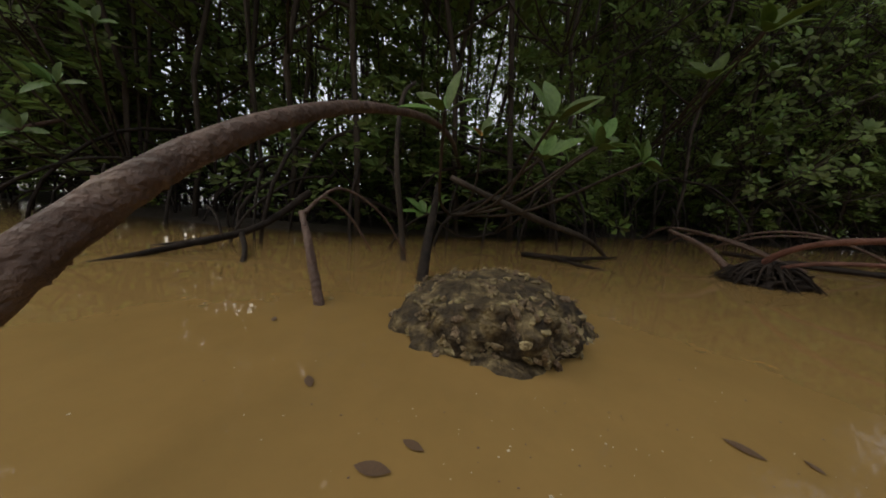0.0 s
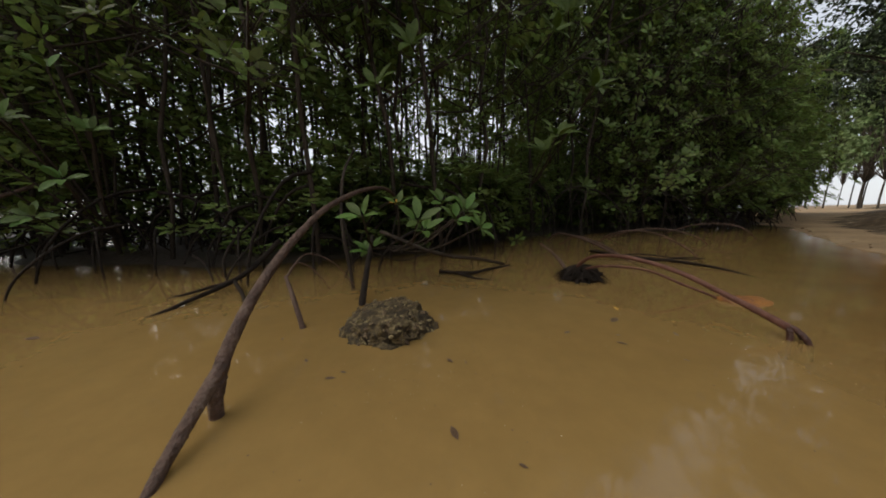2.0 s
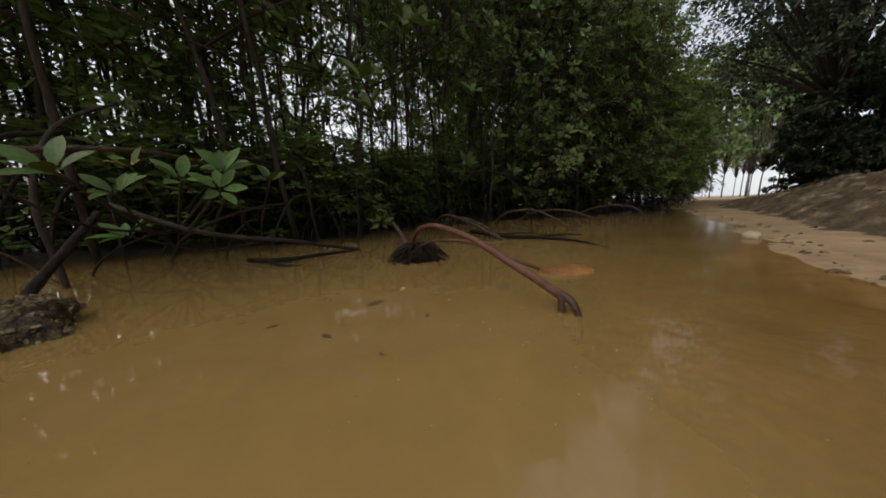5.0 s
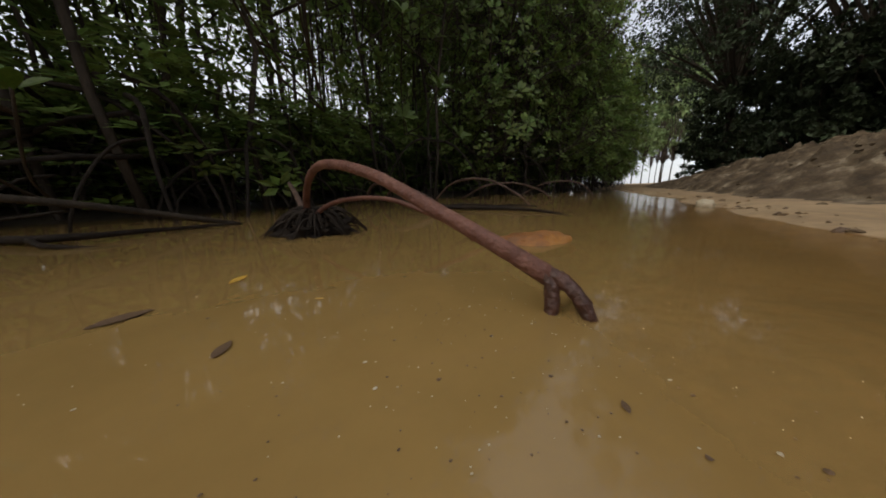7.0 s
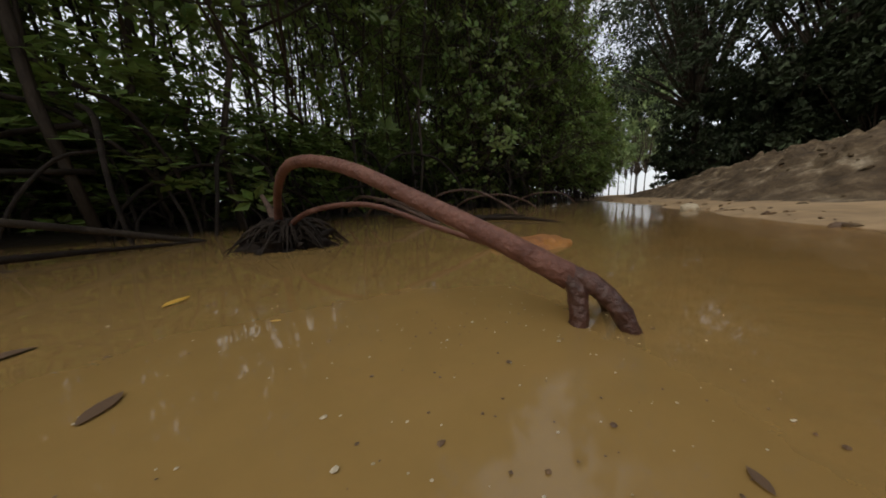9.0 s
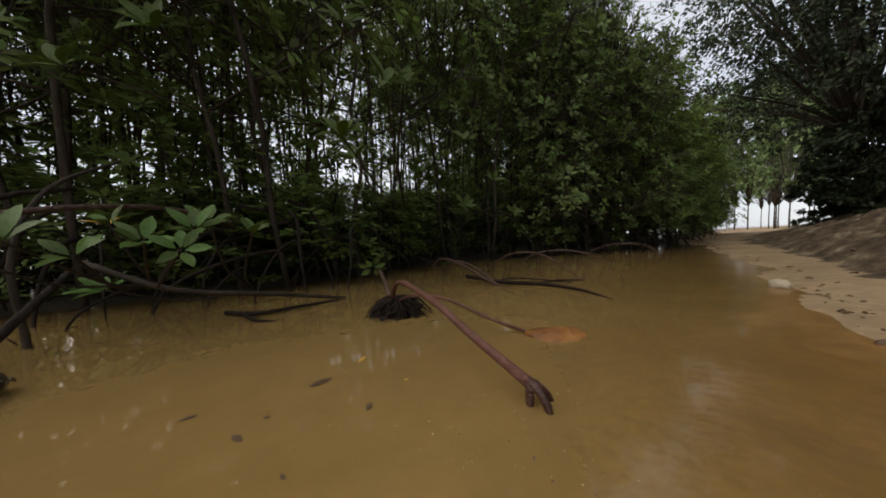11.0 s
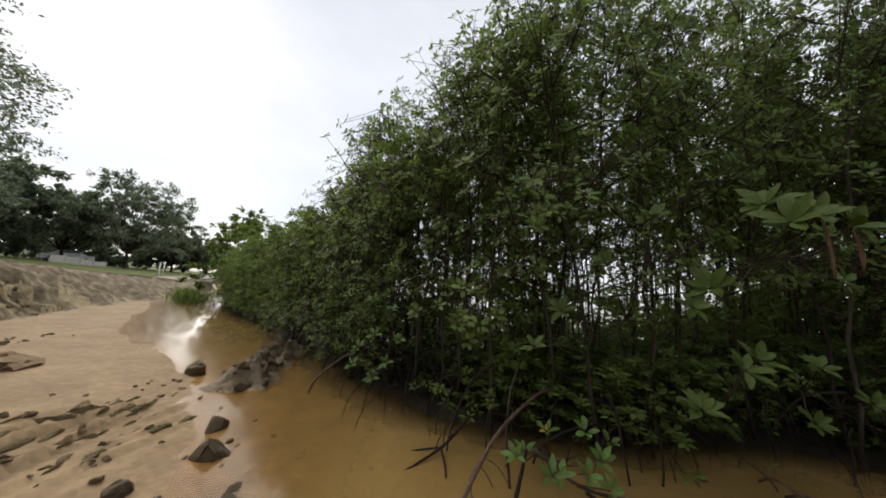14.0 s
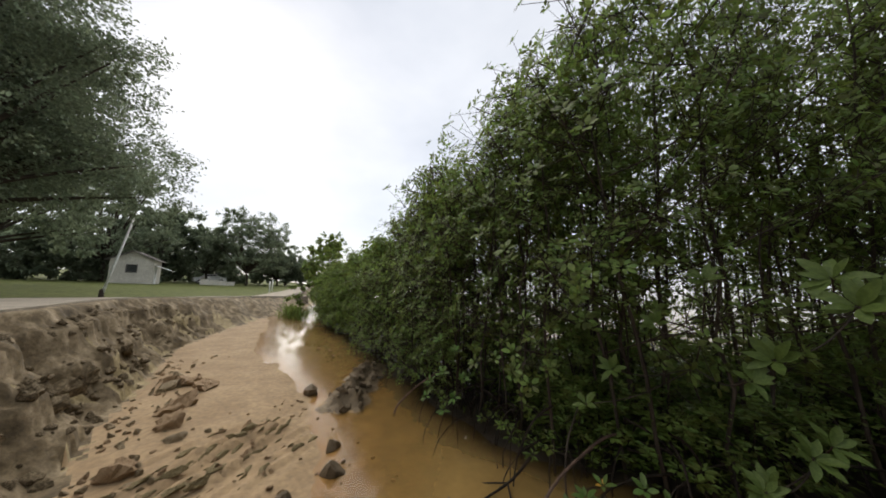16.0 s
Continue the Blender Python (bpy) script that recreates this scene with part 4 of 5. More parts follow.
rock_bm = [(v.co.copy(), v.normal.copy()) for v in rock_mesh.vertices if v.co.z > -0.005]
for k in range(900):
    co, n = rr.choice(rock_bm)
    if noise.noise(co * 26) < 0.02 and rr.random() < 0.85:
        continue
    s = part("oyster_shell", rr.choice(shell_meshes), rock)
    sc = rr.uniform(0.35, 1.05)
    tilt = (n + Vector((rr.gauss(0, 0.3), rr.gauss(0, 0.3), rr.gauss(0.05, 0.2)))).normalized()
    s.matrix_local = Matrix.Translation(co + n * 0.001) @ tilt.to_track_quat("Z", "Y").to_matrix().to_4x4() @ pose(0, 0, 0, 0, 0, rr.uniform(0, 360)) @ Matrix.Diagonal((sc, sc, sc * rr.uniform(0.5, 1.3), 1))

o = tagged(new("orange_stone", lump("orange_stone", (0.080, 0.058, 0.030), 12, ORANGE, 0.20, 1.8, 4)), "flat rust-orange stone just breaking the water", "stone")
o.matrix_world = pose(1.185, 0.415, -0.012, 0, 0, -18)

shallow_kinds = [lump("mud_clod", (1, 0.85, 1.35), 30 + k, HEAP, 0.42, 1.5, 3, 0.0, 7) for k in range(4)]
clod_kinds = [lump("mud_clod", (1, 0.9, 1.0), 30 + k, CLOD, 0.42, 1.5, 3, 0.0, 7) for k in range(4)]
red_kinds = [lump("mud_clod", (1, 0.9, 0.85), 40 + k, RED_CLOD, 0.42, 1.7, 3, 0.0, 7) for k in range(3)]
dark_kinds = [lump("mud_clod", (1, 0.8, 0.8), 35 + k, HEAP, 0.5, 1.9, 2, 0.0, 6) for k in range(4)]
slab_kinds = [lump("mud_flake", (1, 0.30, 0.30), 50 + k, RED_CLOD if k == 1 else OLIVE, 0.42, 2.2, 3, 0.0, 5) for k in range(4)]


def clod(name, label, x, y, size, kinds, rr, group="", sink=0.25, turn=None, z=None):
    ob = new(name, rr.choice(kinds))
    gz = ground_height(x, y) if z is None else z
    s = size
    ob.matrix_world = pose(x, y, gz + s * 0.3 - s * sink, rr.uniform(-8, 8), rr.uniform(-8, 8), rr.uniform(0, 360) if turn is None else turn + rr.uniform(-14, 14)) @ Matrix.Diagonal((s, s * rr.uniform(0.75, 1.1), s * rr.uniform(0.8, 1.2), 1))
    return tagged(ob, label, "clod", group)


rr = random.Random(31)
for x, y, s in [(-1.72, 0.10, 0.074), (-1.20, -0.04, 0.070), (-1.70, -0.24, 0.050), (-2.02, 0.27, 0.075), (-3.36, 0.68, 0.09), (-1.33, 0.05, 0.03), (-1.45, -0.20, 0.04)]:
    clod("mud_clod", "grey-brown clod of mud standing in the wet shallows", x, y, s, shallow_kinds, rr, "clods in the shallows")
for x, y, s in [(-4.52, -0.21, 0.14), (-4.87, -0.36, 0.13), (-3.86, -0.60, 0.13), (-3.43, -0.62, 0.11), (-3.12, -0.62, 0.07), (-2.76, -1.0, 0.11), (-4.2, -0.42, 0.12), (-3.95, -0.45, 0.08), (-2.85, -0.93, 0.08), (-5.0, -0.5, 0.12), (-4.75, -0.55, 0.10)]:
    clod("mud_clod", "reddish-brown clod of earth fallen onto the sand", x, y, s, red_kinds if rr.random() < 0.8 else clod_kinds, rr, "clods fallen from the bank")
for k in range(150):
    x = rr.uniform(-6.5, -2.3)
    y = float(np.interp(x, [-7.4, -5.2, -3.9, -2.7], [-0.17, -0.69, -1.03, -1.21])) + abs(rr.gauss(0, 0.26))
    clod("earth_crumb", "small brown crumb of earth on the sand", x, y, rr.uniform(0.010, 0.036), red_kinds + clod_kinds, rr, "crumbs fallen from the bank")
for k in range(46):
    x, y = rr.uniform(-3.4, -1.2), rr.uniform(-0.5, 0.5)
    clod("earth_crumb", "small brown crumb of earth on the sand", x, y, rr.uniform(0.008, 0.025), red_kinds, rr, "crumbs on the wet sand")
for k in range(140):
    u, w = rr.uniform(-1.1, 1.1), round(rr.gauss(0, 0.55) * 6) / 6 + rr.gauss(0, 0.04)
    x, y = -2.48 - 0.25 * u + 0.40 * w, -0.40 + 0.55 * u + 0.18 * w
    clod("mud_flake", "ridge of eroded olive-brown mud on the sand", x, y, rr.choice((0.015, 0.025, 0.04, 0.06, 0.08)) * rr.uniform(0.6, 1.1), slab_kinds, rr, "eroded mud ledges", 0.30, 114 + rr.uniform(-16, 16))
for k in range(150):
    u = rr.uniform(-0.1, 1.05)
    x, y = -2.75 - 0.85 * u + rr.gauss(0, 0.13), 0.82 + 0.96 * u + rr.gauss(0, 0.07)
    clod("mud_clod", "dark wet lump in a heap of mud and roots", x, y, rr.uniform(0.012, 0.055), dark_kinds, rr, "mud heap by the thicket", 0.15)
for k in range(50):
    u = rr.random()
    x, y = -4.7 - 1.9 * u + rr.gauss(0, 0.1), 1.9 + 0.45 * u + rr.gauss(0, 0.15)
    clod("mud_clod", "dark wet lump in a heap of mud and roots", x, y, rr.uniform(0.02, 0.06), dark_kinds, rr, "mud heap by the thicket", 0.15)
earth_kinds = [lump("bank_lump", (1, 0.85, 0.7), 80 + k, SHADED_EARTH, 0.5, 2.0, 2, 0.0, 7) for k in range(4)]
bank_kinds = [lump("bank_lump", (1, 0.85, 0.8), 70 + k, BANK, 0.5, 2.0, 2, 0.0, 7) for k in range(4)]
foot_line = smooth_line([(x, y, 0) for x, y in FOOT], 8)
for k in range(270):
    p = rr.choice([q for q in foot_line if -9.5 < q.x < -1.9])
    x, y = p.x + rr.uniform(-0.3, 0.3), p.y - rr.uniform(0.0, 0.75)
    clod("bank_lump", "rough lump of dry earth on the eroded bank", x, y, rr.uniform(0.012, 0.075), bank_kinds, rr, "lumps on the bank", 0.38)
for x, y, z, s in [(-4.25, -1.32, 0.36, 0.15), (-4.75, -1.22, 0.40, 0.17), (-5.3, -1.06, 0.36, 0.14), (-3.75, -1.44, 0.34, 0.13), (-5.9, -0.92, 0.42, 0.14), (-3.2, -1.6, 0.36, 0.13)]:
    clod("bank_ledge", "overhanging block of earth undercut by the creek", x, y, s, bank_kinds, rr, "undercut ledges", 0.2, None, z)
rubble_v, rubble_f = [], []
slope_line = [q for q in foot_line if 2.2 < q.x < 8]
for k in range(420):
    p = rr.choice(slope_line)
    x, y = p.x + rr.uniform(-0.3, 0.9), p.y - rr.uniform(0.0, 2.0)
    src = rr.choice(earth_kinds)
    sz = rr.uniform(0.006, 0.020)
    m = pose(x, y, ground_height(x, y) - sz * 0.1, rr.uniform(-15, 15), rr.uniform(-15, 15), rr.uniform(0, 360)) @ Matrix.Diagonal((sz, sz, sz * 0.8, 1))
    o = len(rubble_v)
    rubble_v += [m @ v.co for v in src.vertices]
    rubble_f += [tuple(i + o for i in q.vertices) for q in src.polygons]
tagged(new("bank_rubble", raw_mesh("bank_rubble", rubble_v, rubble_f, SHADED_EARTH)), "crumbs of earth and litter on the bank, tinted as in tree shade", "rubble", kind="stuff")

# litter washed up along the right-hand sand, and a pale stone
chip_kinds = [lump("bark_chip", (1, 0.6, 0.45), 90 + k, RED_CLOD if k < 3 else BROWN_LEAF, 0.5, 1.6, 2, 0.0, 4) for k in range(4)]
shore_line = [q for q in smooth_line([(x, y, 0) for x, y in SHORE], 10) if 1.5 < q.x < 6]
for k in range(110):
    p = rr.choice(shore_line)
    x, y = p.x + rr.uniform(-0.02, 0.04), p.y - 0.02 - abs(rr.gauss(0, 0.05))
    clod("bark_chip", "dark chip of bark washed up on the sand", x, y, 0.0025 + 0.014 * rr.random() ** 2.5, chip_kinds, rr, "litter on the sand", 0.2)
clod("pale_stone", "small pale stone at the water's edge", 2.45, 0.56, 0.035, [lump("pale_stone", (1, 0.9, 0.8), 95, PALE_BIT, 0.3)], rr)

dead_leaf = [leaf_mesh("dead_leaf", 1.0, 0.42, BROWN_LEAF, 110 + k, 0.06) for k in range(3)]
gold_leaf = leaf_mesh("fallen_leaf", 1.0, 0.36, YELLOW, 120, 0.05)
for x, y, s, turn in [(0.46, 0.32, 0.036, 110), (-0.10, 0.225, 0.034, 80), (0.131, 0.236, 0.032, 35), (-0.17, 0.29, 0.026, 30), (0.098, 0.052, 0.042, 10), (-0.083, 0.238, 0.024, 60), (0.157, 0.227, 0.016, 0), (-0.848, 0.51, 0.06, 80), (0.176, -0.003, 0.02, 50),
                      (-0.258, 0.398, 0.022, 20), (0.648, 0.372, 0.068, 120), (0.72, 0.27, 0.034, 160), (0.907, 0.10, 0.014, 140), (0.552, 0.235, 0.040, 45), (0.625, 0.153, 0.02, 30), (1.183, 0.60, 0.06, 60), (0.573, 0.279, 0.02, 80), (0.62, 1.0, 0.04, 70), (2.05, 1.02, 0.06, 85)]:
    ob = tagged(new("dead_leaf", rr.choice(dead_leaf)), "dark brown dead leaf floating on the pool", "leaf", "dead leaves on the water")
    ob.matrix_world = pose(x, y, 0.0012, 0, 0, turn) @ Matrix.Diagonal((s * 0.62, s * 0.62, s * 0.12, 1))
for x, y, s, turn in [(0.695, 0.42, 0.040, -25), (0.787, 0.318, 0.012, 60)]:
    ob = tagged(new("fallen_leaf", gold_leaf), "yellow fallen leaf floating on the pool", "leaf")
    ob.matrix_world = pose(x, y, 0.001, 0, 0, turn) @ Matrix.Diagonal((s * 0.8, s * 0.8, s * 0.2, 1))
sunk = [lump("sunken_stone", (1, 0.8, 0.5), 130 + k, CLOD, 0.4, 1.5, 3) for k in range(3)]
for x, y, s in [(-0.62, 0.195, 0.045), (0.70, 0.43, 0.020), (-0.178, 0.284, 0.014)]:
    ob = tagged(new("sunken_stone", rr.choice(sunk)), "dark stone just under the muddy water", "stone")
    ob.matrix_world = pose(x, y, -0.006, 0, 0, rr.uniform(0, 360)) @ Matrix.Diagonal((s, s, s * 0.6, 1))


def grit(name, label, mat, n, area, size, z, seed, dense=()):
    rr = random.Random(seed)
    verts, faces = [], []
    for _ in range(n):
        if dense and rr.random() < 0.6:
            cx, cy, sp = rr.choice(dense)
            x, y = rr.gauss(cx, sp), rr.gauss(cy, sp)
        else:
            x, y = rr.uniform(area[0], area[1]), rr.uniform(area[2], area[3])
        if -0.15 < x < 0.15 and 0.29 < y < 0.56:
            continue
        s = rr.uniform(*size) * (1 + (rr.random() > 0.93))
        o = len(verts)
        for j in range(6):
            a = 1.047 * j
            r = s * rr.uniform(0.6, 1.1)
            verts.append((x + math.cos(a) * r, y + math.sin(a) * r * 0.8, z))
        verts.append((x, y, z + s * 0.3))
        faces += [(o + j, o + (j + 1) % 6, o + 6) for j in range(6)]
    return tagged(new(name, raw_mesh(name, verts, faces, mat)), label, "debris", kind="stuff")


dense = [(-0.05, 0.24, 0.08), (0.08, 0.20, 0.08), (0.92, 0.22, 0.09), (0.86, 0.15, 0.07), (1.0, 0.1, 0.12), (0.75, 0.3, 0.15)]
grit("floating_specks", "pale specks and bits floating on the pool", PALE_BIT, 620, (-0.9, 1.9, -0.35, 0.95), (0.0003, 0.0009), 0.0008, 3, dense)
grit("dark_specks", "dark specks floating in the pool", BROWN_LEAF, 620, (-0.9, 1.9, -0.35, 0.95), (0.0003, 0.0012), 0.0006, 4, dense)

# ---------------------------------------------------------------- trees, house and road side
def broadleaf(name, label, seed, at, height, crown_r, crown_low, trunk_r, lobes, n_leaf, leaf, mat, lean=0.0, sparse=0.0, squash=0.75):
    """A tree: tapered forking trunk, limbs to every lobe, and a crown of many separate leaves in uneven lobes."""
    rr = random.Random(seed)
    nr = np.random.RandomState(seed)
    ob = thing(name, label, "tree", at=at)
    lobes = int(lobes * 1.7)
    fork = Vector((lean * height * 0.3, 0, crown_low * 0.9))
    chunks = [tube(smooth_line([(0, 0, -0.3), (0.02 * height, 0.01 * height, crown_low * 0.45), fork], 5), lerp_radii([trunk_r * 1.25, trunk_r * 0.9, trunk_r * 0.75], 11), 9, 0.06, rr)]
    base, dirs, ups, L, Wd = [], [], [], [], []
    centres = []
    for k in range(lobes):
        a = 6.28 * k / lobes * 1.618 + rr.uniform(-0.4, 0.4)
        rad = crown_r * math.sqrt(rr.random()) * 0.85
        cz = crown_low + (height - crown_low) * rr.uniform(0.12, 0.88)
        taper = 1 - 0.5 * ((cz - crown_low) / (height - crown_low)) ** 2
        c = Vector((math.cos(a) * rad * taper + lean * cz, math.sin(a) * rad * taper, cz))
        centres.append(c)
        mid = fork.lerp(c, 0.5) + Vector((rr.uniform(-0.1, 0.1), rr.uniform(-0.1, 0.1), 0.05)) * height * 0.2
        line = smooth_line([fork, mid, c], 4)
        chunks.append(tube(line, lerp_radii([trunk_r * 0.5, trunk_r * 0.1], len(line)), 6, 0.06, rr))
        m = n_leaf // lobes
        r_l = crown_r * rr.uniform(0.22, 0.40)
        d = nr.normal(size=(m, 3))
        d /= np.linalg.norm(d, axis=1)[:, None]
        rho = (nr.rand(m) ** (0.32 + sparse)) * r_l * (1 + 0.22 * np.sin(d[:, 0] * 5 + k) * np.cos(d[:, 1] * 4))
        p = d * rho[:, None]
        p[:, 2] *= squash
        tufts = max(4, m // 38)
        pick = nr.randint(0, tufts, m)
        p = p[pick] + nr.normal(size=(m, 3)) * np.array([1.0, 1.0, 0.65]) * 0.105 * r_l
        d = d[pick]
        base.append(p + np.array(c))
        dd = d + nr.normal(size=(m, 3)) * 0.8 + [0, 0, -0.25]
        dirs.append(dd)
        ups.append(nr.normal(size=(m, 3)) * 0.5 + [0, 0, 1.0])
        L.append(nr.uniform(leaf * 0.7, leaf * 1.3, m))
    base, dirs, ups, L = np.concatenate(base), np.concatenate(dirs), np.concatenate(ups), np.concatenate(L)
    v, f = join(*chunks)
    part("trunk", raw_mesh("trunk", v, f, BARK, True), ob)
    v, f = leaves(base, dirs, ups, L, L * 0.55, simple=True)
    part("crown", raw_mesh("crown", v, f, mat), ob)
    return ob


def on_land(x, y, dz=0.0):
    return (x, y, ground_height(x, y) + dz)


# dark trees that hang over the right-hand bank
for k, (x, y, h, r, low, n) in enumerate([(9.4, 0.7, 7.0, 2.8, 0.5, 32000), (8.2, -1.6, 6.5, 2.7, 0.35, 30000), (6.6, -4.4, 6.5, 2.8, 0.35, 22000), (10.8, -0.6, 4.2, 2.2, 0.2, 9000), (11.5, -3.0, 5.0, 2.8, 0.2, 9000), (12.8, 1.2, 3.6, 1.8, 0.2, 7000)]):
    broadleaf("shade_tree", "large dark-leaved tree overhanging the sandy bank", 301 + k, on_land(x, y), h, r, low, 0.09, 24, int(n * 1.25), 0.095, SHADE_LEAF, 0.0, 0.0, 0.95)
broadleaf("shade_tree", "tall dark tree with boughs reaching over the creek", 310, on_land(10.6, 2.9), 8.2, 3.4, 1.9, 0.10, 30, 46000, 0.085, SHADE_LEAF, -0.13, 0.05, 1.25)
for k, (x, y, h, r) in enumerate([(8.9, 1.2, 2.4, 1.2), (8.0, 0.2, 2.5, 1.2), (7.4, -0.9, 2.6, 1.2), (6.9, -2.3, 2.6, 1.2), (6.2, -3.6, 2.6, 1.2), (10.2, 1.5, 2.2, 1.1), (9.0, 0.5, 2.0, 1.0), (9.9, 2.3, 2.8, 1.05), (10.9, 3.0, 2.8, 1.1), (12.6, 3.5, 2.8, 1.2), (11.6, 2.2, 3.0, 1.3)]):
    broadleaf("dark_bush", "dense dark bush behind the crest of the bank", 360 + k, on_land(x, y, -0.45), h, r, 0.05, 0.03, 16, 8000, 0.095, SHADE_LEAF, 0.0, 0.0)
broadleaf("bank_shrub", "green shrub on the crest of the bank", 307, on_land(5.6, -1.3), 1.0, 0.7, 0.15, 0.02, 8, 1800, 0.10, LEAF)
broadleaf("bank_shrub", "green shrub on the crest of the bank", 308, on_land(5.0, -2.6), 1.1, 0.8, 0.15, 0.02, 8, 1800, 0.10, LEAF)
tagged(new("bank_post", raw_mesh("bank_post", *tube([(3.2, -2.05, 0.2), (3.22, -2.04, 1.9)], 0.03, 8), WHITE, True)), "pale slim post standing on the bank", "post")

# pale feathery trees far beyond the end of the creek
for k, (x, y, h) in enumerate([(21, 8.2, 8.5), (25, 10.4, 10.5), (28, 11.6, 11.0), (30, 11.0, 11.0), (26, 9.3, 9.5), (23, 9.6, 9.0), (24, 11.2, 10.5), (27, 13.4, 12), (31, 13.4, 12.0), (34, 17.0, 14.0), (22, 12.6, 9.5), (40, 18.0, 13.0), (30, 17.2, 13), (38, 23, 14), (46, 24, 14), (20, 13.5, 8.0)]):
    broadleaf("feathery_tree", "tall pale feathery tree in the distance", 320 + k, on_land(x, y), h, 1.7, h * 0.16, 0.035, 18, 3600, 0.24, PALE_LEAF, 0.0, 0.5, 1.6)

# tufts of reed grass where the creek ends
def reed_clump(x, y, n, h, seed):
    rr = np.random.RandomState(seed)
    base = np.stack([rr.normal(0, 0.16, n), rr.normal(0, 0.12, n), np.full(n, -0.03)], 1)
    tilt = np.stack([rr.normal(0, 0.32, n), rr.normal(0, 0.32, n), np.ones(n)], 1)
    length = rr.uniform(0.5, 1.0, n) * h
    v, f = leaves(base, tilt, rr.normal(size=(n, 3)), length, length * 0.03 + 0.006, 0.1, 0.25)
    ob = thing("reed_clump", "tuft of green reed grass at the water's edge", "grass tuft", "reeds at the creek's end", at=(x, y, max(0.0, ground_height(x, y))))
    part("grass", raw_mesh("grass", v, f, LEAF), ob)


for k, (x, y) in enumerate([(-11.2, 3.55), (-11.7, 3.8), (-12.3, 4.0), (-12.9, 4.1), (-10.8, 3.7), (-13.6, 4.3), (-12.0, 3.5)]):
    reed_clump(x, y, 90, 0.55 + 0.05 * (k % 3), 900 + k)

# trees by the road on the far side, with haze put into their leaf colour
broadleaf("rain_tree", "huge spreading tree hazy against the sky", 341, on_land(-14.8, -5.1), 11.0, 5.45, 2.6, 0.22, 30, 90000, 0.12, HAZED_LEAF)
broadleaf("rain_tree", "huge spreading tree hazy against the sky", 342, on_land(-19.0, -6.0), 12.0, 5.5, 2.6, 0.25, 26, 42000, 0.17, HAZED_LEAF)
broadleaf("rain_tree", "broad leafy tree behind the small house", 343, on_land(-47.5, -2.5), 15.5, 6.6, 2.4, 0.22, 22, 15000, 0.32, HAZED_LEAF)
broadleaf("rain_tree", "broad leafy tree behind the small house", 344, on_land(-30.0, -7.0), 12.0, 5.5, 2.4, 0.25, 20, 14000, 0.34, HAZED_LEAF)
broadleaf("round_tree", "round-crowned dark tree beside the road", 345, on_land(-50.0, 11.5), 12.0, 6.2, 2.0, 0.16, 26, 18000, 0.3, HAZED_LEAF, 0, 0, 0.8)
broadleaf("round_tree", "round-crowned dark tree beside the road", 346, on_land(-55.0, 7.5), 9.0, 5.2, 1.6, 0.16, 22, 12000, 0.36, HAZED_LEAF)
broadleaf("round_tree", "round-crowned dark tree beside the road", 347, on_land(-58.0, 18.5), 8.6, 5.0, 1.2, 0.16, 20, 12000, 0.36, HAZED_LEAF)
broadleaf("round_tree", "round-crowned dark tree beside the road", 348, on_land(-58.0, 2.0), 11, 6.5, 1.6, 0.2, 20, 7000, 0.6, HAZED_LEAF)
broadleaf("rain_tree", "huge spreading tree hazy against the sky", 349, on_land(-11.0, -9.5), 11.0, 5.0, 2.4, 0.22, 20, 9000, 0.28, HAZED_LEAF)
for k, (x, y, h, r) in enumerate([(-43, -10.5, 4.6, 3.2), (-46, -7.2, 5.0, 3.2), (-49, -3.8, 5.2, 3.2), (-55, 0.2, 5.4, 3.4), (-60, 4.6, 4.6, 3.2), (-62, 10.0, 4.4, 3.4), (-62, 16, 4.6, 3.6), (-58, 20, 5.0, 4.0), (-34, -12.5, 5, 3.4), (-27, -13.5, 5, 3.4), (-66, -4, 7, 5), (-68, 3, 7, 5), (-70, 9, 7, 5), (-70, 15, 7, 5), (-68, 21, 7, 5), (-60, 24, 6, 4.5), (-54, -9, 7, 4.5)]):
    broadleaf("hedge_bush", "tall dark bush closing the view behind the lawn", 380 + k, on_land(x, y), h, r, 0.1, 0.06, 14, 6000, 0.42, HAZED_LEAF, 0, 0, 0.9)
broadleaf("thin_tree", "thin tree beyond the end of the thicket", 350, (-17.0, 7.6, 0.1), 5.2, 1.8, 0.4, 0.05, 12, 2200, 0.2, LEAF, 0, 0.4)
broadleaf("thin_tree", "thin tree beyond the end of the thicket", 351, (-14.0, 6.0, 0.1), 4.3, 1.5, 0.2, 0.05, 12, 2200, 0.18, LEAF, 0, 0.3)
broadleaf("thin_tree", "low green bush beyond the end of the thicket", 352, (-11.5, 4.7, 0.0), 3.2, 1.3, 0.1, 0.04, 12, 2400, 0.15, LEAF, 0, 0.2)


def box(x0, x1, y0, y1, z0, z1):
    v = [(x, y, z) for z in (z0, z1) for x, y in ((x0, y0), (x1, y0), (x1, y1), (x0, y1))]
    return v, [(3, 2, 1, 0), (4, 5, 6, 7), (0, 1, 5, 4), (1, 2, 6, 5), (2, 3, 7, 6), (3, 0, 4, 7)]


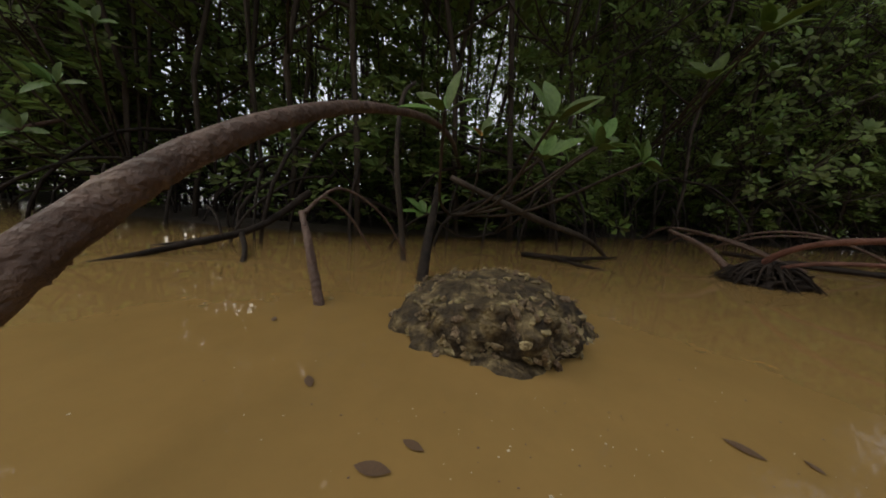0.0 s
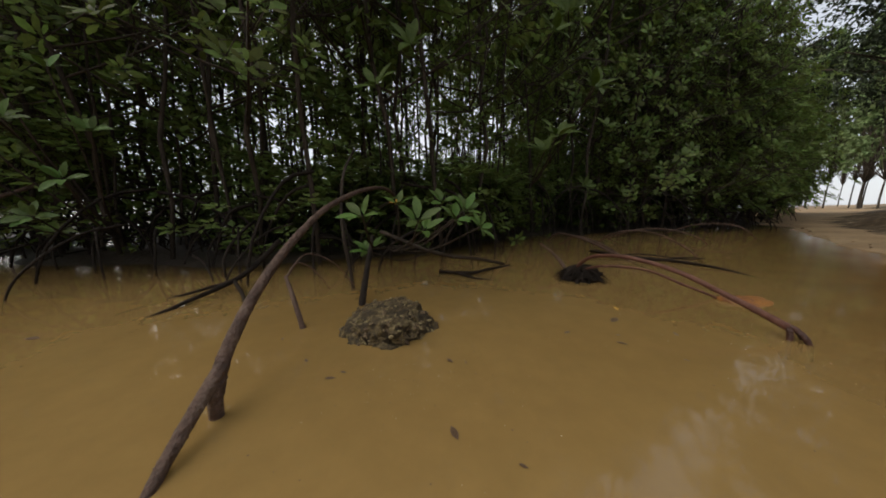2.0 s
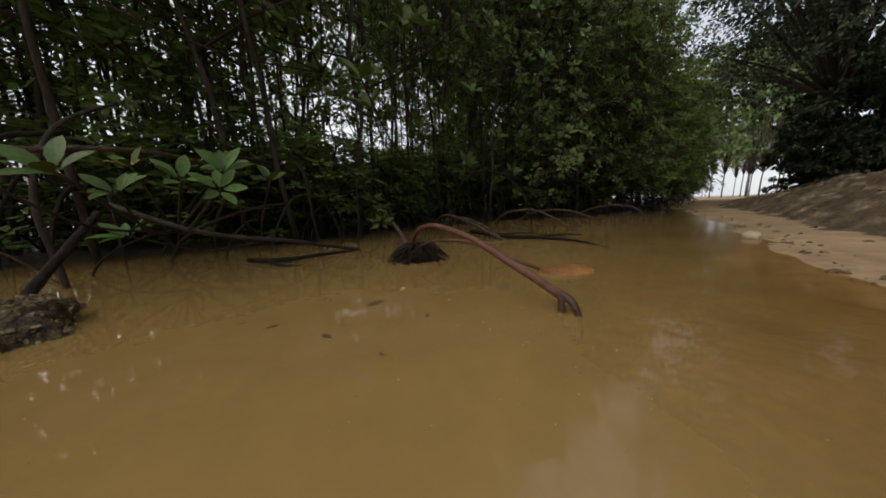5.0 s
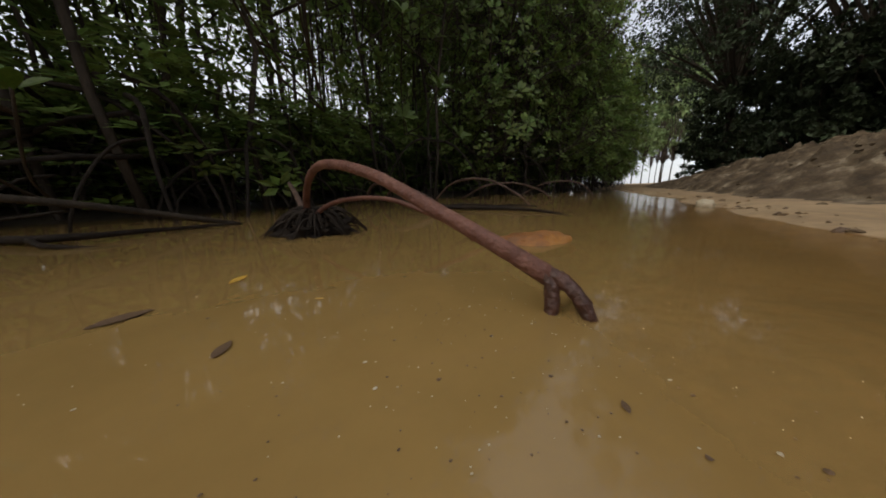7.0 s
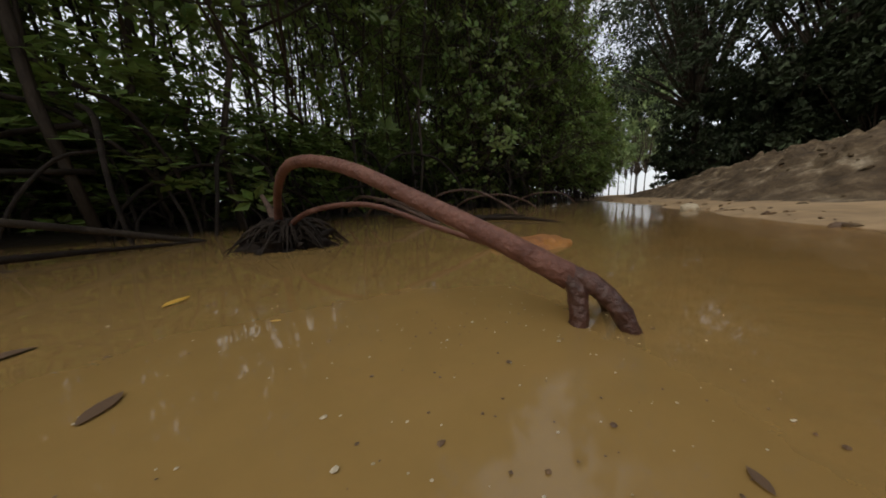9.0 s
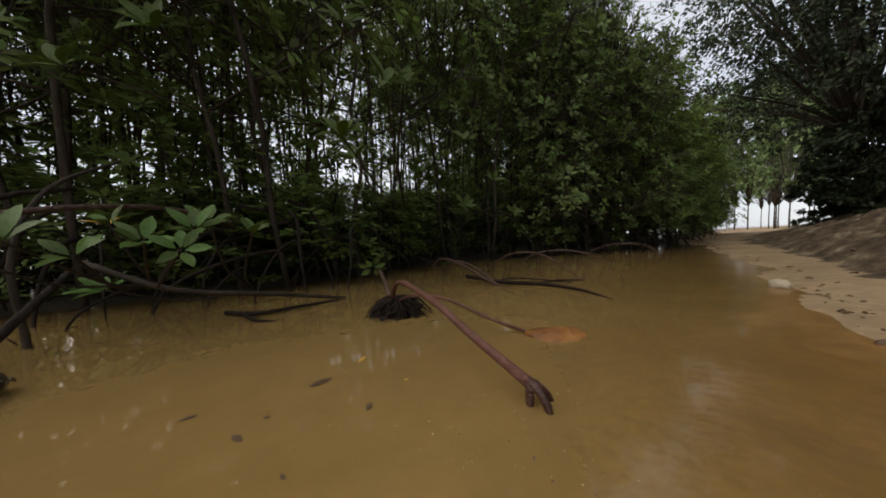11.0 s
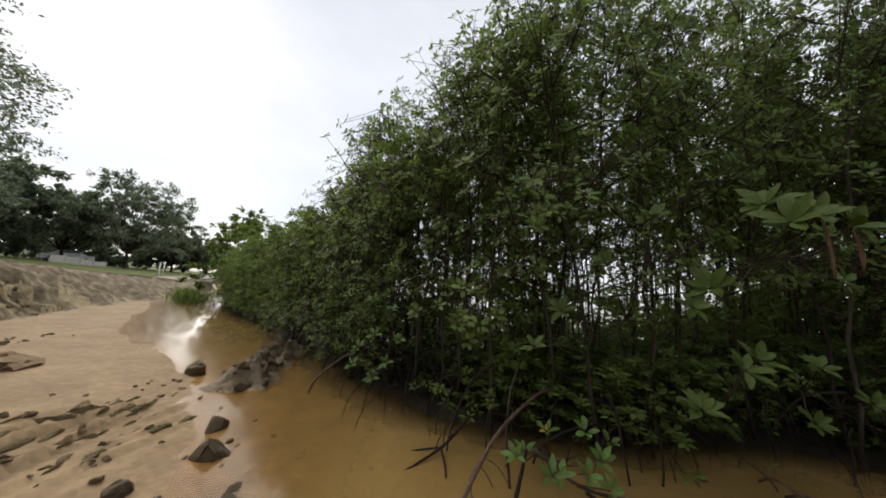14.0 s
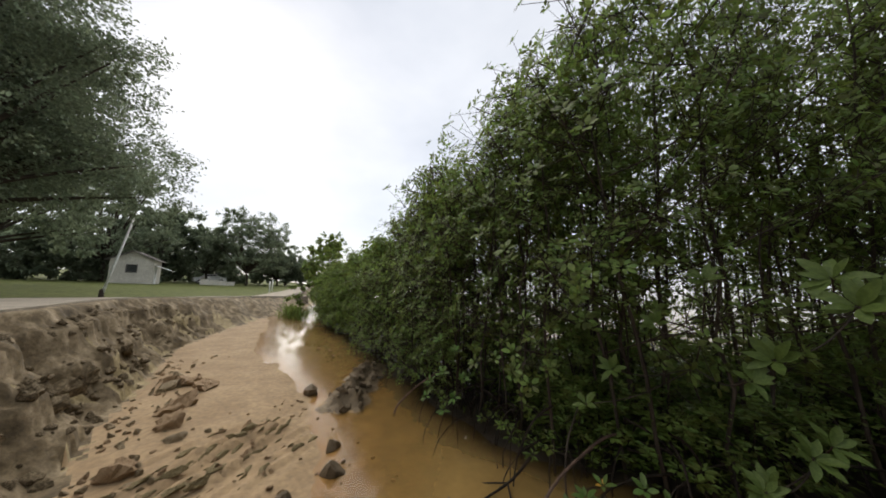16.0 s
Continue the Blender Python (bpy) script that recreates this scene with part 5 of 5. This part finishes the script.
hx, hy = -44.0, 0.35
hz = ground_height(hx, hy)
house = thing("small_house", "small cream plastered house with a dark square window", "house", at=(hx, hy, hz))
house.rotation_euler = (0, 0, radians(-14))
part("wall", raw_mesh("wall", *join(box(-1.6, 1.6, -1.9, -0.75, -0.3, 2.5), box(-1.6, 1.6, 0.05, 1.25, -0.3, 2.5), box(-1.6, 1.6, -0.75, 0.05, -0.3, 1.15), box(-1.6, 1.6, -0.75, 0.05, 1.95, 2.5)), PLASTER), house)
gable = ([(1.6, -1.9, 2.5), (1.6, 1.25, 2.5), (1.6, -0.33, 3.3), (-1.6, -1.9, 2.5), (-1.6, 1.25, 2.5), (-1.6, -0.33, 3.3)], [(0, 1, 2), (5, 4, 3), (0, 2, 5, 3), (1, 4, 5, 2)])
part("gable", raw_mesh("gable", *gable, PLASTER), house)
for sgn in (-1, 1):
    y_low = -2.25 if sgn < 0 else 1.6
    v = [(1.9, y_low, 2.36), (1.9, -0.33, 3.36), (-1.9, -0.33, 3.36), (-1.9, y_low, 2.36)]
    v += [(x, y, z + 0.08) for x, y, z in v]
    part("roof_sheet", raw_mesh("roof_sheet", v, [(3, 2, 1, 0), (4, 5, 6, 7), (0, 1, 5, 4), (1, 2, 6, 5), (2, 3, 7, 6), (3, 0, 4, 7)], ROOF), house, "weathered grey roof sheet")
win = part("window", raw_mesh("window", *box(1.48, 1.52, -0.73, 0.03, 1.17, 1.93), DARK_OPENING), house, "dark window pane")
part("window_frame", raw_mesh("window_frame", *join(box(1.53, 1.63, -0.78, -0.72, 1.1, 2.0), box(1.53, 1.63, 0.02, 0.08, 1.1, 2.0), box(1.53, 1.63, -0.72, 0.02, 1.1, 1.16), box(1.53, 1.63, -0.72, 0.02, 1.94, 2.0)), ROOF), win)
aw = [(1.3, 1.27, 1.9), (1.3, 2.4, 1.45), (0.0, 2.4, 1.45), (0.0, 1.27, 1.9)]
part("awning", raw_mesh("awning", aw + [(x, y, z + 0.05) for x, y, z in aw], [(3, 2, 1, 0), (4, 5, 6, 7), (0, 1, 5, 4), (1, 2, 6, 5), (2, 3, 7, 6), (3, 0, 4, 7)], WHITE), house, "white sheet awning")
part("door", raw_mesh("door", *box(0.2, 1.1, 1.26, 1.30, -0.05, 1.9), WHITE), house, "white door")

px, py = -19.6, -1.55
pz = ground_height(px, py)
pole = thing("leaning_pole", "thin pale leaning pole on the grass verge", "pole", at=(px, py, pz))
part("pole", raw_mesh("pole", *tube([(0, -0.05, -0.3), (0.05, 0.28, 1.7), (0.1, 0.62, 3.8)], [0.05, 0.045, 0.035], 8), WHITE, True), pole)
part("foot", raw_mesh("foot", *tube([(0, 0, -0.3), (0, 0, 0.35)], [0.10, 0.08], 9), BARK, True), pole, "dark wrapped foot")

wx, wy = -46.0, 5.6
wz = ground_height(wx, wy)
wallob = thing("low_wall", "low pale block wall beside the parked car", "wall", at=(wx, wy, wz))
for k in range(4):
    part("wall_panel", raw_mesh("wall_panel", *box(-0.12, 0.12, k * 0.92, k * 0.92 + 0.88, -0.3, 0.75 - 0.12 * k), PLASTER), wallob)
car = thing("parked_car", "white car parked on the grass behind the low wall", "car", at=(-56.0, 8.2, ground_height(-56, 8.2)))
prof = [(-2.0, 0.35), (-2.0, 0.75), (-1.9, 0.92), (-1.2, 1.0), (-0.6, 1.42), (0.6, 1.45), (1.3, 1.02), (1.95, 0.85), (2.0, 0.35)]
cv = [(s * 0.82 * (0.86 if z > 1.1 else 1.0), y, z) for s in (-1, 1) for y, z in prof]
nP = len(prof)
part("body", raw_mesh("body", cv, [tuple(range(nP)), tuple(range(2 * nP - 1, nP - 1, -1))] + [(i, i + nP, (i + 1) % nP + nP, (i + 1) % nP) for i in range(nP)], WHITE), car)
part("side_window", raw_mesh("side_window", [(0.80, -1.05, 1.03), (0.74, -0.55, 1.36), (0.74, 0.55, 1.38), (0.80, 1.1, 1.04), (0.72, -1.05, 1.03), (0.66, -0.55, 1.36), (0.66, 0.55, 1.38), (0.72, 1.1, 1.04)], [(0, 1, 2, 3), (7, 6, 5, 4), (0, 4, 5, 1), (1, 5, 6, 2), (2, 6, 7, 3), (3, 7, 4, 0)], DARK_OPENING), car, "dark side glass")
for sx in (-0.74, 0.74):
    for sy in (-1.25, 1.3):
        wv, wf = tube([(sx - 0.1, sy, 0.32), (sx + 0.1, sy, 0.32)], 0.32, 14)
        wh = part("wheel", raw_mesh("wheel", wv, wf, RUBBER), car)
        part("rim", raw_mesh("rim", *tube([(sx - 0.105, sy, 0.32), (sx + 0.105, sy, 0.32)], 0.19, 12), WHITE), wh)

cx, cy = -18.6, 6.9
culvert = thing("culvert", "small pale concrete culvert at the end of the bank", "culvert", at=(cx, cy, 0.0))
part("slab", raw_mesh("slab", *box(-0.5, 0.5, -0.3, 0.3, 0.50, 0.58), CONCRETE), culvert)
part("pier", raw_mesh("pier", *box(-0.45, -0.3, -0.25, 0.25, -0.3, 0.50), CONCRETE), culvert)
part("pier", raw_mesh("pier", *box(0.3, 0.45, -0.25, 0.25, -0.3, 0.50), CONCRETE), culvert)
for k in range(2):
    rr = random.Random(700 + k)
    x, y = -27 - 3.4 * k, 7.6 + 1.3 * k
    v, f = tube([(0, 0, -0.2), (rr.uniform(-0.05, 0.05), 0, 0.9 + 0.4 * rr.random())], 0.04, 7)
    tagged(new("verge_post", raw_mesh("verge_post", v, f, WHITE, True)), "slim pale post on the verge", "post", "verge posts").location = on_land(x, y)
